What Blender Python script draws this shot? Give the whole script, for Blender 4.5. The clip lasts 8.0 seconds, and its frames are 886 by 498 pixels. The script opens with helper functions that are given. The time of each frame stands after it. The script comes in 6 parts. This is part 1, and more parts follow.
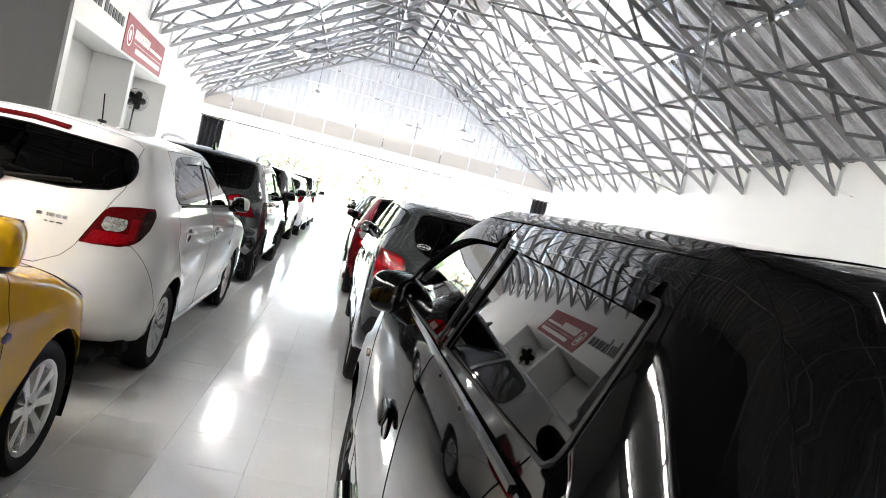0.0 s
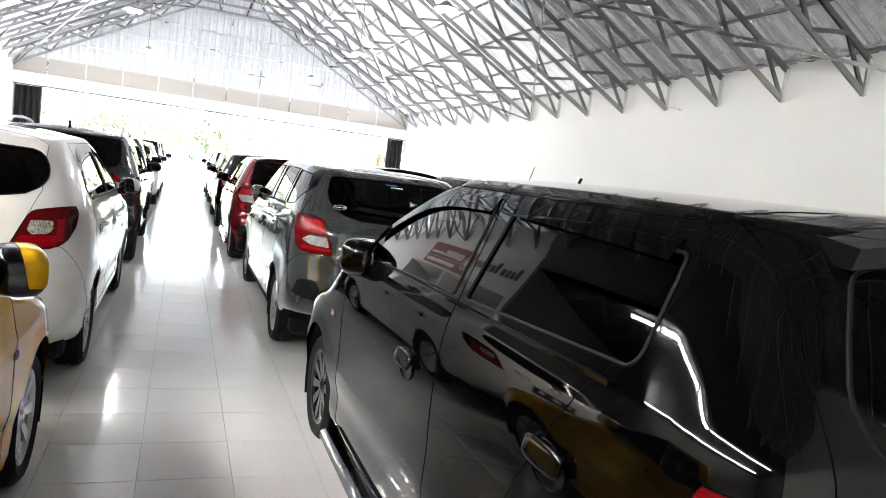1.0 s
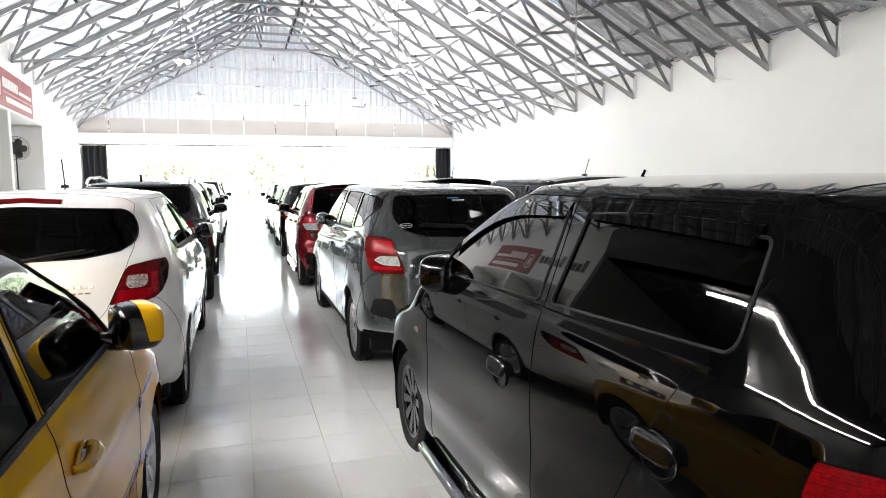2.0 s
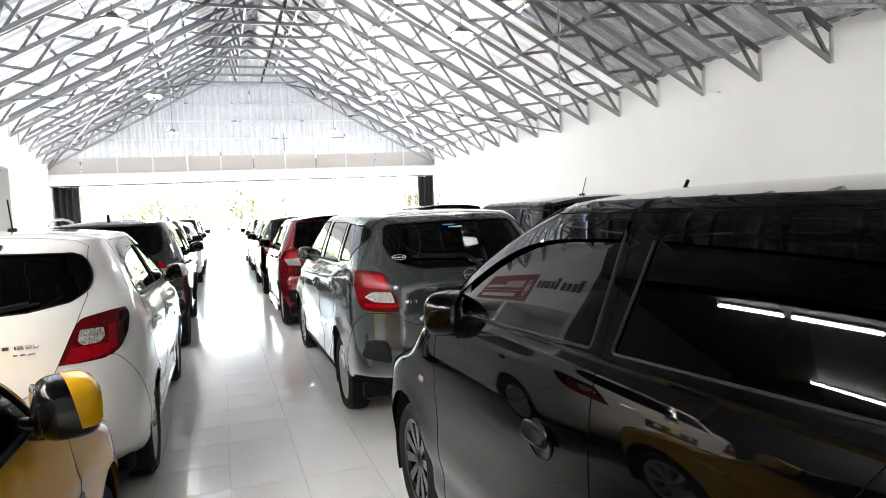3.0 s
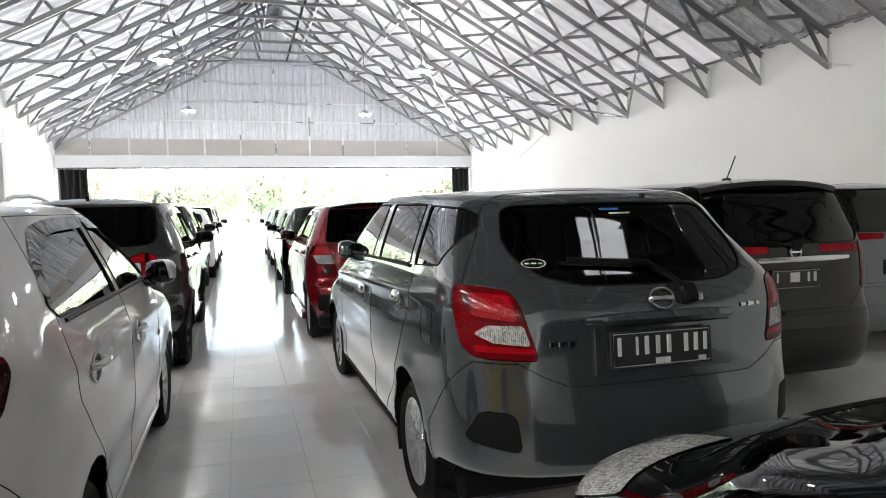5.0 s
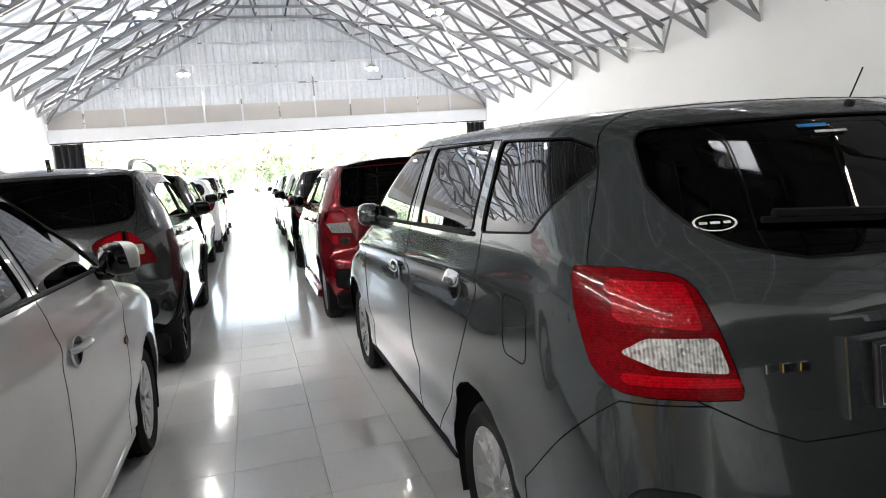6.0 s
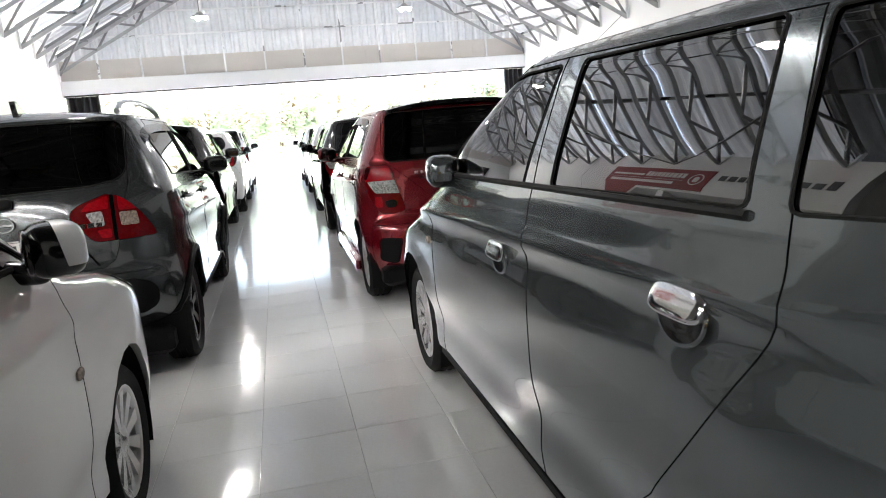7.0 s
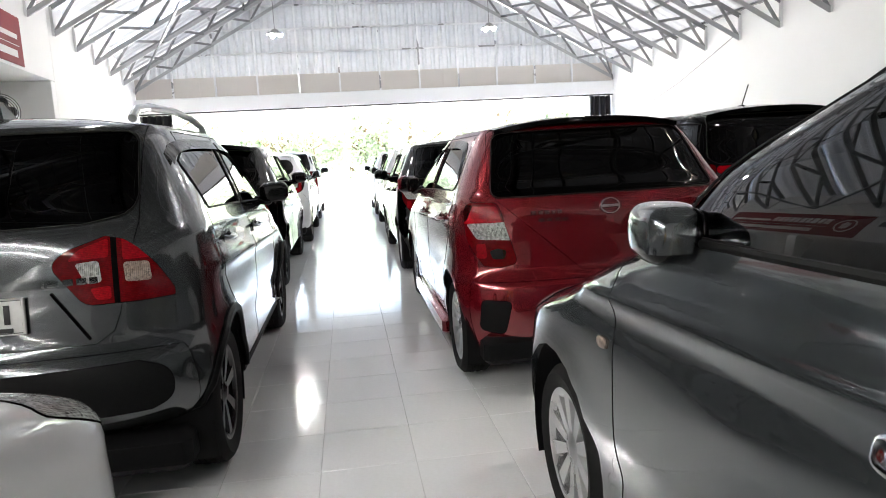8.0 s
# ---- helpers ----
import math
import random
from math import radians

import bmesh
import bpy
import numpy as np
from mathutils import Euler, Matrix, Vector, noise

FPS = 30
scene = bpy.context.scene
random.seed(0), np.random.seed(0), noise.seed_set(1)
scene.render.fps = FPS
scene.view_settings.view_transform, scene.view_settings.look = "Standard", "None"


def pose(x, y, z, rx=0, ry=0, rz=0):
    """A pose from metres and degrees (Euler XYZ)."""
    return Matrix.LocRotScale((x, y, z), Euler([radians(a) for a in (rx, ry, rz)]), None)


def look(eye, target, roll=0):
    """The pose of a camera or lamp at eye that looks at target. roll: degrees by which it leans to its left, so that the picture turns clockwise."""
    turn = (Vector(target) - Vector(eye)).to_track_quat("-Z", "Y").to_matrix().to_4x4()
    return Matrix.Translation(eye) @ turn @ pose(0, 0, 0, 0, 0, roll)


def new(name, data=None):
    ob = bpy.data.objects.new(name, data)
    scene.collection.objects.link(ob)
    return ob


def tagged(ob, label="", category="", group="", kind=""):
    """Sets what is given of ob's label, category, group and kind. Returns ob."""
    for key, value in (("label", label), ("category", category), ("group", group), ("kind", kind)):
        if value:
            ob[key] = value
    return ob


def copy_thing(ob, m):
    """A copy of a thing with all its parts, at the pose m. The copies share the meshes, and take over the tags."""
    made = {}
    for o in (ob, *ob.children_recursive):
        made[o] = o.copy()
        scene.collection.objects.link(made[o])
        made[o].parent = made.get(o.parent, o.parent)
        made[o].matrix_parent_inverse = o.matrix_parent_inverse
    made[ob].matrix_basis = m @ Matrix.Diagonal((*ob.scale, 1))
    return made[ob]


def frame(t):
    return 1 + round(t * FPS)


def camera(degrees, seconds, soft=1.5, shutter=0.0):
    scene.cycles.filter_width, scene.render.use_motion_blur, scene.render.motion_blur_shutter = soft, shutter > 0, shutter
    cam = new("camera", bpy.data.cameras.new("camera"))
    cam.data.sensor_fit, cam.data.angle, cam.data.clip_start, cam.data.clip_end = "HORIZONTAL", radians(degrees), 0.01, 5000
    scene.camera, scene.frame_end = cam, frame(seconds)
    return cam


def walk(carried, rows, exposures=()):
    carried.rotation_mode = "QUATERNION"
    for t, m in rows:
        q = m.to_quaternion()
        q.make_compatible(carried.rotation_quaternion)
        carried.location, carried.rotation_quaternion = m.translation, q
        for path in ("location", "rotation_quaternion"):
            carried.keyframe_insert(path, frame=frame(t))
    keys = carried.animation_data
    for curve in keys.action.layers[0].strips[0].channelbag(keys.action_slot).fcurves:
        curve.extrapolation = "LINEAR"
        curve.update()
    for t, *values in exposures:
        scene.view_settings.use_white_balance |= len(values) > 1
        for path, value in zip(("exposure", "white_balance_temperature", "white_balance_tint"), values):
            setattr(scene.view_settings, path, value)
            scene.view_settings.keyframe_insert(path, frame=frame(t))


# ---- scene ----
cam = camera(66.7, 8.0, soft=1.0)
PATH = [
    (0, (-0.001, -0.108, 1.478), (0.302, 1.866, 1.373), 14.0),
    (0.5, (-0.322, -0.234, 1.506), (0.439, 1.613, 1.416), 10.3),
    (1, (-0.525, -0.374, 1.516), (0.214, 1.473, 1.311), 7.4),
    (1.2, (-0.581, -0.461, 1.557), (0.052, 1.423, 1.335), 3.1),
    (2.3, (-0.623, -0.394, 1.549), (-0.039, 1.509, 1.363), -0.7),
    (2.5, (-0.592, -0.331, 1.526), (0.022, 1.565, 1.361), -0.8),
    (3, (-0.565, 0.073, 1.534), (0.06, 1.969, 1.412), -2.7),
    (3.5, (-0.49, 0.577, 1.507), (0.02, 2.51, 1.451), -3.3),
    (4, (-0.502, 1.077, 1.483), (-0.009, 3.015, 1.49), -1.1),
    (4.2, (-0.51, 1.263, 1.472), (0.019, 3.189, 1.356), -0.1),
    (5.5, (-0.461, 2.686, 1.414), (0.135, 4.59, 1.279), -1.7),
    (6, (-0.389, 3.235, 1.378), (0.141, 5.148, 1.136), -4.2),
    (6.5, (-0.408, 3.837, 1.351), (0.15, 5.72, 0.972), -2.8),
    (7, (-0.38, 4.452, 1.328), (0.063, 6.367, 0.959), -4.7),
    (7.5, (-0.382, 5.125, 1.334), (-0.01, 7.075, 1.09), -2.9),
    (8, (-0.399, 5.774, 1.322), (-0.131, 7.737, 1.047), -3.2),
]
walk(cam, [(t, look(eye, target, roll)) for t, eye, target, roll in PATH], [(0.0, 4.55, 6700, 9), (1.0, 4.5, 6700, 9), (2.5, 4.52, 6700, 9), (3.0, 4.4, 6700, 9), (3.5, 3.82, 6700, 9), (4.1, 3.74, 6700, 9), (5.5, 3.98, 6700, 9), (8.0, 3.96, 6700, 9)])

# ---------------------------------------------------------------- light
world = bpy.data.worlds.new("sky")
world.use_nodes = True
scene.world = world
wn = world.node_tree.nodes
sky = wn.new("ShaderNodeTexSky")
sky.sky_type, sky.sun_disc = "NISHITA", False
sky.sun_elevation, sky.sun_rotation = radians(52), radians(80)
sky.air_density, sky.dust_density = 1.0, 4.0
wn["Background"].inputs[1].default_value = 0.15
world.node_tree.links.new(sky.outputs[0], wn["Background"].inputs[0])
sun = new("sun", bpy.data.lights.new("sun", "SUN"))
sun.data.energy, sun.data.angle, sun.data.color = 4.0, radians(14), (1.0, 0.97, 0.93)
sun.matrix_world = pose(0, 0, 20, 12, 38, 0)

# ---------------------------------------------------------------- mesh tools


class Shape:
    """Collects vertices and faces of one mesh."""

    def __init__(self):
        self.v, self.f, self.n = [], [], None

    def add(self, verts, faces):
        k = len(self.v)
        self.v += [tuple(p) for p in verts]
        self.f += [tuple(i + k for i in f) for f in faces]
        return self

    def box(self, x0, x1, y0, y1, z0, z1, m=None):
        c = [Vector((x, y, z)) for z in (z0, z1) for y in (y0, y1) for x in (x0, x1)]
        if m is not None:
            c = [m @ p for p in c]
        return self.add(c, [(0, 2, 3, 1), (4, 5, 7, 6), (0, 1, 5, 4), (2, 6, 7, 3), (0, 4, 6, 2), (1, 3, 7, 5)])

    def slab(self, x0, x1, y0, y1, z0, z1, b=0.01, m=None):
        """A box with its edges bevelled by b."""
        rings = []
        for z, i in ((z0, b), (z0 + b, 0), (z1 - b, 0), (z1, b)):
            a0, a1, c0, c1 = x0 + i, x1 - i, y0 + i, y1 - i
            rings.append([(a0 + b, c0, z), (a1 - b, c0, z), (a1, c0 + b, z), (a1, c1 - b, z), (a1 - b, c1, z), (a0 + b, c1, z), (a0, c1 - b, z), (a0, c0 + b, z)])
        pts = [Vector(p) for r in rings for p in r]
        if m is not None:
            pts = [m @ p for p in pts]
        f = [tuple(range(7, -1, -1)), tuple(range(24, 32))]
        for r in range(3):
            for i in range(8):
                f.append((r * 8 + i, r * 8 + (i + 1) % 8, r * 8 + 8 + (i + 1) % 8, r * 8 + 8 + i))
        return self.add(pts, f)

    def tube(self, pts, r, sides=6, closed=False, flat=1.0):
        """A round bar along pts; flat squeezes it along its second axis."""
        pts = [Vector(p) for p in pts]
        n = len(pts)
        if n < 2:
            return self
        ring, up = [], None
        for i, p in enumerate(pts):
            a = pts[i - 1] if (i or closed) else p
            b = pts[(i + 1) % n] if (i < n - 1 or closed) else p
            d = b - a
            if d.length < 1e-7:
                d = Vector((0, 1, 0))
            d.normalize()
            if up is None:
                up = Vector((0, 0, 1)) if abs(d.z) < 0.9 else Vector((1, 0, 0))
            s = d.cross(up)
            if s.length < 1e-5:
                s = d.orthogonal()
            s.normalize()
            up = s.cross(d).normalized()
            ring.append([p + r * (math.cos(2 * math.pi * k / sides) * s + flat * math.sin(2 * math.pi * k / sides) * up) for k in range(sides)])
        f = []
        for i in range(n if closed else n - 1):
            j = (i + 1) % n
            for k in range(sides):
                l = (k + 1) % sides
                f.append((i * sides + k, i * sides + l, j * sides + l, j * sides + k))
        if not closed:
            f += [tuple(range(sides - 1, -1, -1)), tuple((n - 1) * sides + k for k in range(sides))]
        return self.add([p for r_ in ring for p in r_], f)

    def lathe(self, prof, m, steps=32, a0=0.0, a1=360.0):
        """prof: (radius, along) pairs turned about the x axis, then moved by m."""
        full = abs(a1 - a0) >= 359.9
        n = steps if full else steps + 1
        v, f, k = [], [], len(prof)
        for i in range(n):
            a = radians(a0 + (a1 - a0) * i / steps)
            v += [m @ Vector((x, r * math.cos(a), r * math.sin(a))) for r, x in prof]
        for i in range(steps):
            j = (i + 1) % n
            for q in range(k - 1):
                f.append((i * k + q, i * k + q + 1, j * k + q + 1, j * k + q))
        return self.add(v, f)

    def blob(self, size, m, e=0.6, e2=0.6, nu=20, nv=12):
        """A rounded block (superellipsoid) of half sizes size."""
        def sp(c, p):
            return math.copysign(abs(c) ** p, c)
        v = [m @ Vector((0, 0, -size[2]))]
        for j in range(1, nv):
            b = -math.pi / 2 + math.pi * j / nv
            for i in range(nu):
                a = 2 * math.pi * i / nu
                v.append(m @ Vector((size[0] * sp(math.cos(b), e) * sp(math.cos(a), e2), size[1] * sp(math.cos(b), e) * sp(math.sin(a), e2), size[2] * sp(math.sin(b), e))))
        v.append(m @ Vector((0, 0, size[2])))
        f, last = [], len(v) - 1
        for i in range(nu):
            k = (i + 1) % nu
            f.append((0, 1 + k, 1 + i))
            for j in range(nv - 2):
                p = 1 + j * nu
                f.append((p + i, p + k, p + nu + k, p + nu + i))
            f.append((last, 1 + (nv - 2) * nu + i, 1 + (nv - 2) * nu + k))
        return self.add(v, f)

    def prism(self, poly, axis, a, b, m=None):
        """A flat polygon pushed from a to b along axis (0 x, 1 y, 2 z)."""
        def put(p, t):
            q = list(p)
            q.insert(axis, t)
            q = Vector(q)
            return m @ q if m is not None else q
        n = len(poly)
        f = [tuple(range(n)), tuple(range(2 * n - 1, n - 1, -1))]
        f += [(i, n + i, n + (i + 1) % n, (i + 1) % n) for i in range(n)]
        return self.add([put(p, a) for p in poly] + [put(p, b) for p in poly], f)

    def channel(self, p, q, w, d, up, t=0.004):
        """A thin steel C section from p to q: w across, d deep, open along up x (q - p)."""
        p, q, up = Vector(p), Vector(q), Vector(up)
        dr = (q - p).normalized()
        s = dr.cross(up).normalized()
        u = s.cross(dr)
        c = [(-d / 2, -w / 2), (d / 2, -w / 2), (d / 2, -w / 2 + t), (-d / 2 + t, -w / 2 + t), (-d / 2 + t, w / 2 - t), (d / 2, w / 2 - t), (d / 2, w / 2), (-d / 2, w / 2)]
        v = [e + a * s + b * u for e in (p, q) for a, b in c]
        f = [(i, (i + 1) % 8, 8 + (i + 1) % 8, 8 + i) for i in range(8)]
        return self.add(v, f + [(0, 3, 2, 1), (0, 7, 4, 3), (7, 6, 5, 4), (8, 9, 10, 11), (8, 11, 12, 15), (15, 12, 13, 14)])

    def mirrored(self):
        s = Shape()
        s.v = [(-x, y, z) for x, y, z in self.v]
        s.f = [tuple(reversed(f)) for f in self.f]
        if self.n:
            s.n = [(-x, y, z) for x, y, z in self.n]
        return s

    def mesh(self, name, smooth=40):
        me = bpy.data.meshes.new(name)
        me.from_pydata(self.v, [], self.f)
        me.update()
        if self.n:
            me.polygons.foreach_set("use_smooth", [True] * len(me.polygons))
            me.normals_split_custom_set_from_vertices(self.n)
        elif smooth:
            bm = bmesh.new()
            bm.from_mesh(me)
            for f in bm.faces:
                f.smooth = True
            for e in bm.edges:
                e.smooth = len(e.link_faces) == 2 and e.calc_face_angle(0) < radians(smooth)
            bm.to_mesh(me)
            bm.free()
        return me


def part(name, shape, material, parent=None, label="", smooth=40):
    me = shape if isinstance(shape, bpy.types.Mesh) else shape.mesh(name, smooth)
    if not me.materials:
        me.materials.append(material)
    ob = new(name, me)
    if parent is not None:
        ob.parent = parent
    return tagged(ob, label)


def thing(name, m, label, category, group="", kind=""):
    ob = new(name)
    ob.empty_display_size = 0.1
    ob.matrix_basis = m
    return tagged(ob, label, category, group, kind)


def smoothkeys(keys):
    """A monotone-safe smooth curve through (at, value) pairs."""
    xs, ys = [k[0] for k in keys], [k[1] for k in keys]
    n = len(xs)
    d = [(ys[i + 1] - ys[i]) / (xs[i + 1] - xs[i]) for i in range(n - 1)]
    t = [d[0]] + [0 if d[i - 1] * d[i] <= 0 else 2 * d[i - 1] * d[i] / (d[i - 1] + d[i]) for i in range(1, n - 1)] + [d[-1]]

    def at(x):
        if x <= xs[0]:
            return ys[0]
        if x >= xs[-1]:
            return ys[-1]
        i = next(k for k in range(n - 1) if x <= xs[k + 1])
        h = xs[i + 1] - xs[i]
        s = (x - xs[i]) / h
        return (2 * s**3 - 3 * s**2 + 1) * ys[i] + (s**3 - 2 * s**2 + s) * h * t[i] + (3 * s**2 - 2 * s**3) * ys[i + 1] + (s**3 - s**2) * h * t[i + 1]
    return at


# ---------------------------------------------------------------- materials


def material(name, base, rough=0.5, metal=0.0, coat=0.0, vary=0.06, scale=6.0, bump=0.0, bump_scale=80.0, fine=60.0, spec=0.5, rough_vary=0.05, random_piece=0.0):
    m = bpy.data.materials.new(name)
    m.use_nodes = True
    nt, b = m.node_tree, m.node_tree.nodes["Principled BSDF"]
    n, l = nt.nodes, nt.links
    co = n.new("ShaderNodeTexCoord")
    big, small = n.new("ShaderNodeTexNoise"), n.new("ShaderNodeTexNoise")
    big.inputs["Scale"].default_value, small.inputs["Scale"].default_value = scale * 0.3, fine
    big.inputs["Detail"].default_value = small.inputs["Detail"].default_value = 4
    for t in (big, small):
        l.new(co.outputs["Object"], t.inputs["Vector"])
    mix = n.new("ShaderNodeMath")
    mix.operation = "ADD"
    l.new(big.outputs[0], mix.inputs[0])
    l.new(small.outputs[0], mix.inputs[1])
    last = mix.outputs[0]
    if random_piece:
        info = n.new("ShaderNodeObjectInfo")
        ra = n.new("ShaderNodeMath")
        ra.operation = "MULTIPLY_ADD"
        ra.inputs[1].default_value = random_piece
        l.new(info.outputs["Random"], ra.inputs[0])
        l.new(last, ra.inputs[2])
        last = ra.outputs[0]
    rng = n.new("ShaderNodeMapRange")
    rng.inputs["From Min"].default_value, rng.inputs["From Max"].default_value = 0.6, 1.4
    rng.inputs["To Min"].default_value, rng.inputs["To Max"].default_value = 1 - vary, 1 + vary
    l.new(last, rng.inputs["Value"])
    tint = n.new("ShaderNodeVectorMath")
    tint.operation = "SCALE"
    tint.inputs[0].default_value = base
    l.new(rng.outputs[0], tint.inputs["Scale"])
    l.new(tint.outputs[0], b.inputs["Base Color"])
    rr = n.new("ShaderNodeMapRange")
    rr.inputs["From Min"].default_value, rr.inputs["From Max"].default_value = 0.3, 0.7
    rr.inputs["To Min"].default_value, rr.inputs["To Max"].default_value = max(0.02, rough - rough_vary), rough + rough_vary
    l.new(big.outputs[0], rr.inputs["Value"])
    l.new(rr.outputs[0], b.inputs["Roughness"])
    b.inputs["Metallic"].default_value = metal
    b.inputs["Specular IOR Level"].default_value = spec
    b.inputs["Coat Weight"].default_value = coat
    b.inputs["Coat Roughness"].default_value = 0.03
    if bump:
        bt, bp = n.new("ShaderNodeTexNoise"), n.new("ShaderNodeBump")
        bt.inputs["Scale"].default_value, bt.inputs["Detail"].default_value = bump_scale, 5
        bp.inputs["Strength"].default_value, bp.inputs["Distance"].default_value = bump, 0.004
        l.new(co.outputs["Object"], bt.inputs["Vector"])
        l.new(bt.outputs[0], bp.inputs["Height"])
        l.new(bp.outputs[0], b.inputs["Normal"])
    return m


def glassy(name, tint, gloss=1.0, ior=1.5):
    """A thin tinted pane: see-through, with a mirror gloss that grows at a glancing view."""
    m = bpy.data.materials.new(name)
    m.use_nodes = True
    n, l = m.node_tree.nodes, m.node_tree.links
    n.remove(n["Principled BSDF"])
    tr, gl, mx, fr = n.new("ShaderNodeBsdfTransparent"), n.new("ShaderNodeBsdfGlossy"), n.new("ShaderNodeMixShader"), n.new("ShaderNodeFresnel")
    tr.inputs[0].default_value = (*tint, 1)
    gl.inputs[0].default_value = (gloss, gloss, gloss, 1)
    gl.inputs["Roughness"].default_value = 0.01
    fr.inputs["IOR"].default_value = ior
    l.new(fr.outputs[0], mx.inputs[0])
    l.new(tr.outputs[0], mx.inputs[1])
    l.new(gl.outputs[0], mx.inputs[2])
    l.new(mx.outputs[0], n["Material Output"].inputs[0])
    return m


def lens(name, colour, cell=160.0, low=0.5, high=1.35, axis="Z"):
    """Lamp plastic under a clear gloss: small facets and fine ribs, their glints and shade put into the colour."""
    m = material(name, colour, 0.25, 0.0, 0.45, 0.25, 12, 0.0, 160, 60, spec=0.05)
    n, l = m.node_tree.nodes, m.node_tree.links
    b = n["Principled BSDF"]
    b.inputs["Coat IOR"].default_value = 1.38
    co, vo, wv = n.new("ShaderNodeTexCoord"), n.new("ShaderNodeTexVoronoi"), n.new("ShaderNodeTexWave")
    mp, sc, bp, ad = n.new("ShaderNodeMapRange"), n.new("ShaderNodeVectorMath"), n.new("ShaderNodeBump"), n.new("ShaderNodeMath")
    vo.inputs["Scale"].default_value = cell
    wv.bands_direction = axis
    wv.inputs["Scale"].default_value, wv.inputs["Distortion"].default_value = 48.0, 0.6
    for t in (vo, wv):
        l.new(co.outputs["Object"], t.inputs["Vector"])
    ad.operation = "MULTIPLY_ADD"
    ad.inputs[1].default_value = 0.5
    l.new(wv.outputs["Fac"], ad.inputs[0])
    l.new(vo.outputs["Color"], ad.inputs[2])
    mp.inputs["From Max"].default_value = 1.3
    mp.inputs["To Min"].default_value, mp.inputs["To Max"].default_value = low, high
    l.new(ad.outputs[0], mp.inputs["Value"])
    sc.operation = "SCALE"
    l.new(b.inputs["Base Color"].links[0].from_socket, sc.inputs[0])
    l.new(mp.outputs[0], sc.inputs["Scale"])
    l.new(sc.outputs[0], b.inputs["Base Color"])
    bp.inputs["Strength"].default_value, bp.inputs["Distance"].default_value = 0.35, 0.002
    l.new(vo.outputs["Distance"], bp.inputs["Height"])
    l.new(bp.outputs[0], b.inputs["Normal"])
    return m


def sheet(name, base, through_amount, rough=0.45):
    """Roof sheet: diffuse, and letting through_amount of the daylight pass."""
    m = material(name, base, rough, 0.0, 0.0, 0.12, 1.5, 0.1, 20, 9)
    nt = m.node_tree
    n, l = nt.nodes, nt.links
    b = n["Principled BSDF"]
    ts, mx = n.new("ShaderNodeBsdfTranslucent"), n.new("ShaderNodeMixShader")
    ts.inputs[0].default_value = (0.95, 0.97, 1.0, 1)
    mx.inputs[0].default_value = through_amount
    l.new(b.outputs[0], mx.inputs[1])
    l.new(ts.outputs[0], mx.inputs[2])
    l.new(mx.outputs[0], n["Material Output"].inputs[0])
    return m


def glow(name, colour, strength):
    m = bpy.data.materials.new(name)
    m.use_nodes = True
    b = m.node_tree.nodes["Principled BSDF"]
    b.inputs["Base Color"].default_value = (*colour, 1)
    b.inputs["Emission Color"].default_value = (*colour, 1)
    b.inputs["Emission Strength"].default_value = strength
    return m


WALL = material("white_wall_paint", (0.80, 0.798, 0.79), 0.6, vary=0.05, scale=1.2, bump=0.25, bump_scale=30)
WALL_SOUTH = material("back_wall_paint", (0.74, 0.74, 0.73), 0.6, vary=0.06, scale=1.0)
# the unlit depth of the unseen side bay is put into this near-black
WALL_BACK = material("unlit_bay_dark", (0.055, 0.055, 0.055), 0.6, vary=0.08, scale=1.0)
# wall white greyed down: the niche backs have their shade in the colour
WALL_GREY = material("niche_shade_grey", (0.64, 0.64, 0.62), 0.6, vary=0.04, scale=1.5, bump=0.2, bump_scale=30)
BEIGE = material("fibre_board", (0.60, 0.56, 0.52), 0.7, vary=0.06, scale=2, bump=0.2)
TILE = material("glazed_tile", (0.93, 0.93, 0.932), 0.11, vary=0.04, scale=1.0, bump=0.02, bump_scale=5, spec=0.9, rough_vary=0.03, random_piece=0.25)
GROUT = material("grout", (0.74, 0.735, 0.73), 0.8, vary=0.2, scale=2)
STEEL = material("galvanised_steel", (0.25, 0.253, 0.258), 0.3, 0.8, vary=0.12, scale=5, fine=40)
# same steel, brighter: lower chords carry the light off the floor in their colour
STEEL_FLOORLIT = material("floorlit_galvanised_steel", (0.40, 0.403, 0.408), 0.4, 0.35, vary=0.12, scale=5, fine=40)
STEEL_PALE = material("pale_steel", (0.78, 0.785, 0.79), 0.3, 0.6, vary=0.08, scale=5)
SHEET_OPAQUE = sheet("foil_roof_sheet", (0.22, 0.223, 0.228), 0.006)
SHEET_OPAQUE.node_tree.nodes["Principled BSDF"].inputs["Metallic"].default_value = 0.6
SHEET_FOIL = sheet("grey_foil_sheet", (0.20, 0.203, 0.208), 0.0035, 0.24)
SHEET_FOIL.node_tree.nodes["Principled BSDF"].inputs["Metallic"].default_value = 0.85
SHEET_DIM = sheet("dim_translucent_sheet", (0.36, 0.37, 0.38), 0.015)
SHEET_CLEAR = sheet("translucent_roof_sheet", (0.62, 0.635, 0.65), 0.029)
SHEET_MID = sheet("aged_translucent_sheet", (0.6, 0.62, 0.64), 0.019)
SHEET_DARK = sheet("unlit_dark_sheet", (0.10, 0.10, 0.10), 0.0008)
SHEET_BRIGHT = sheet("milky_skylight_sheet", (0.85, 0.86, 0.87), 0.5)
SHEET_GABLE = sheet("gable_sheet", (0.66, 0.67, 0.69), 0.024)
GATE_BLACK = material("black_gate_paint", (0.016, 0.016, 0.017), 0.45, vary=0.2, bump=0.1)
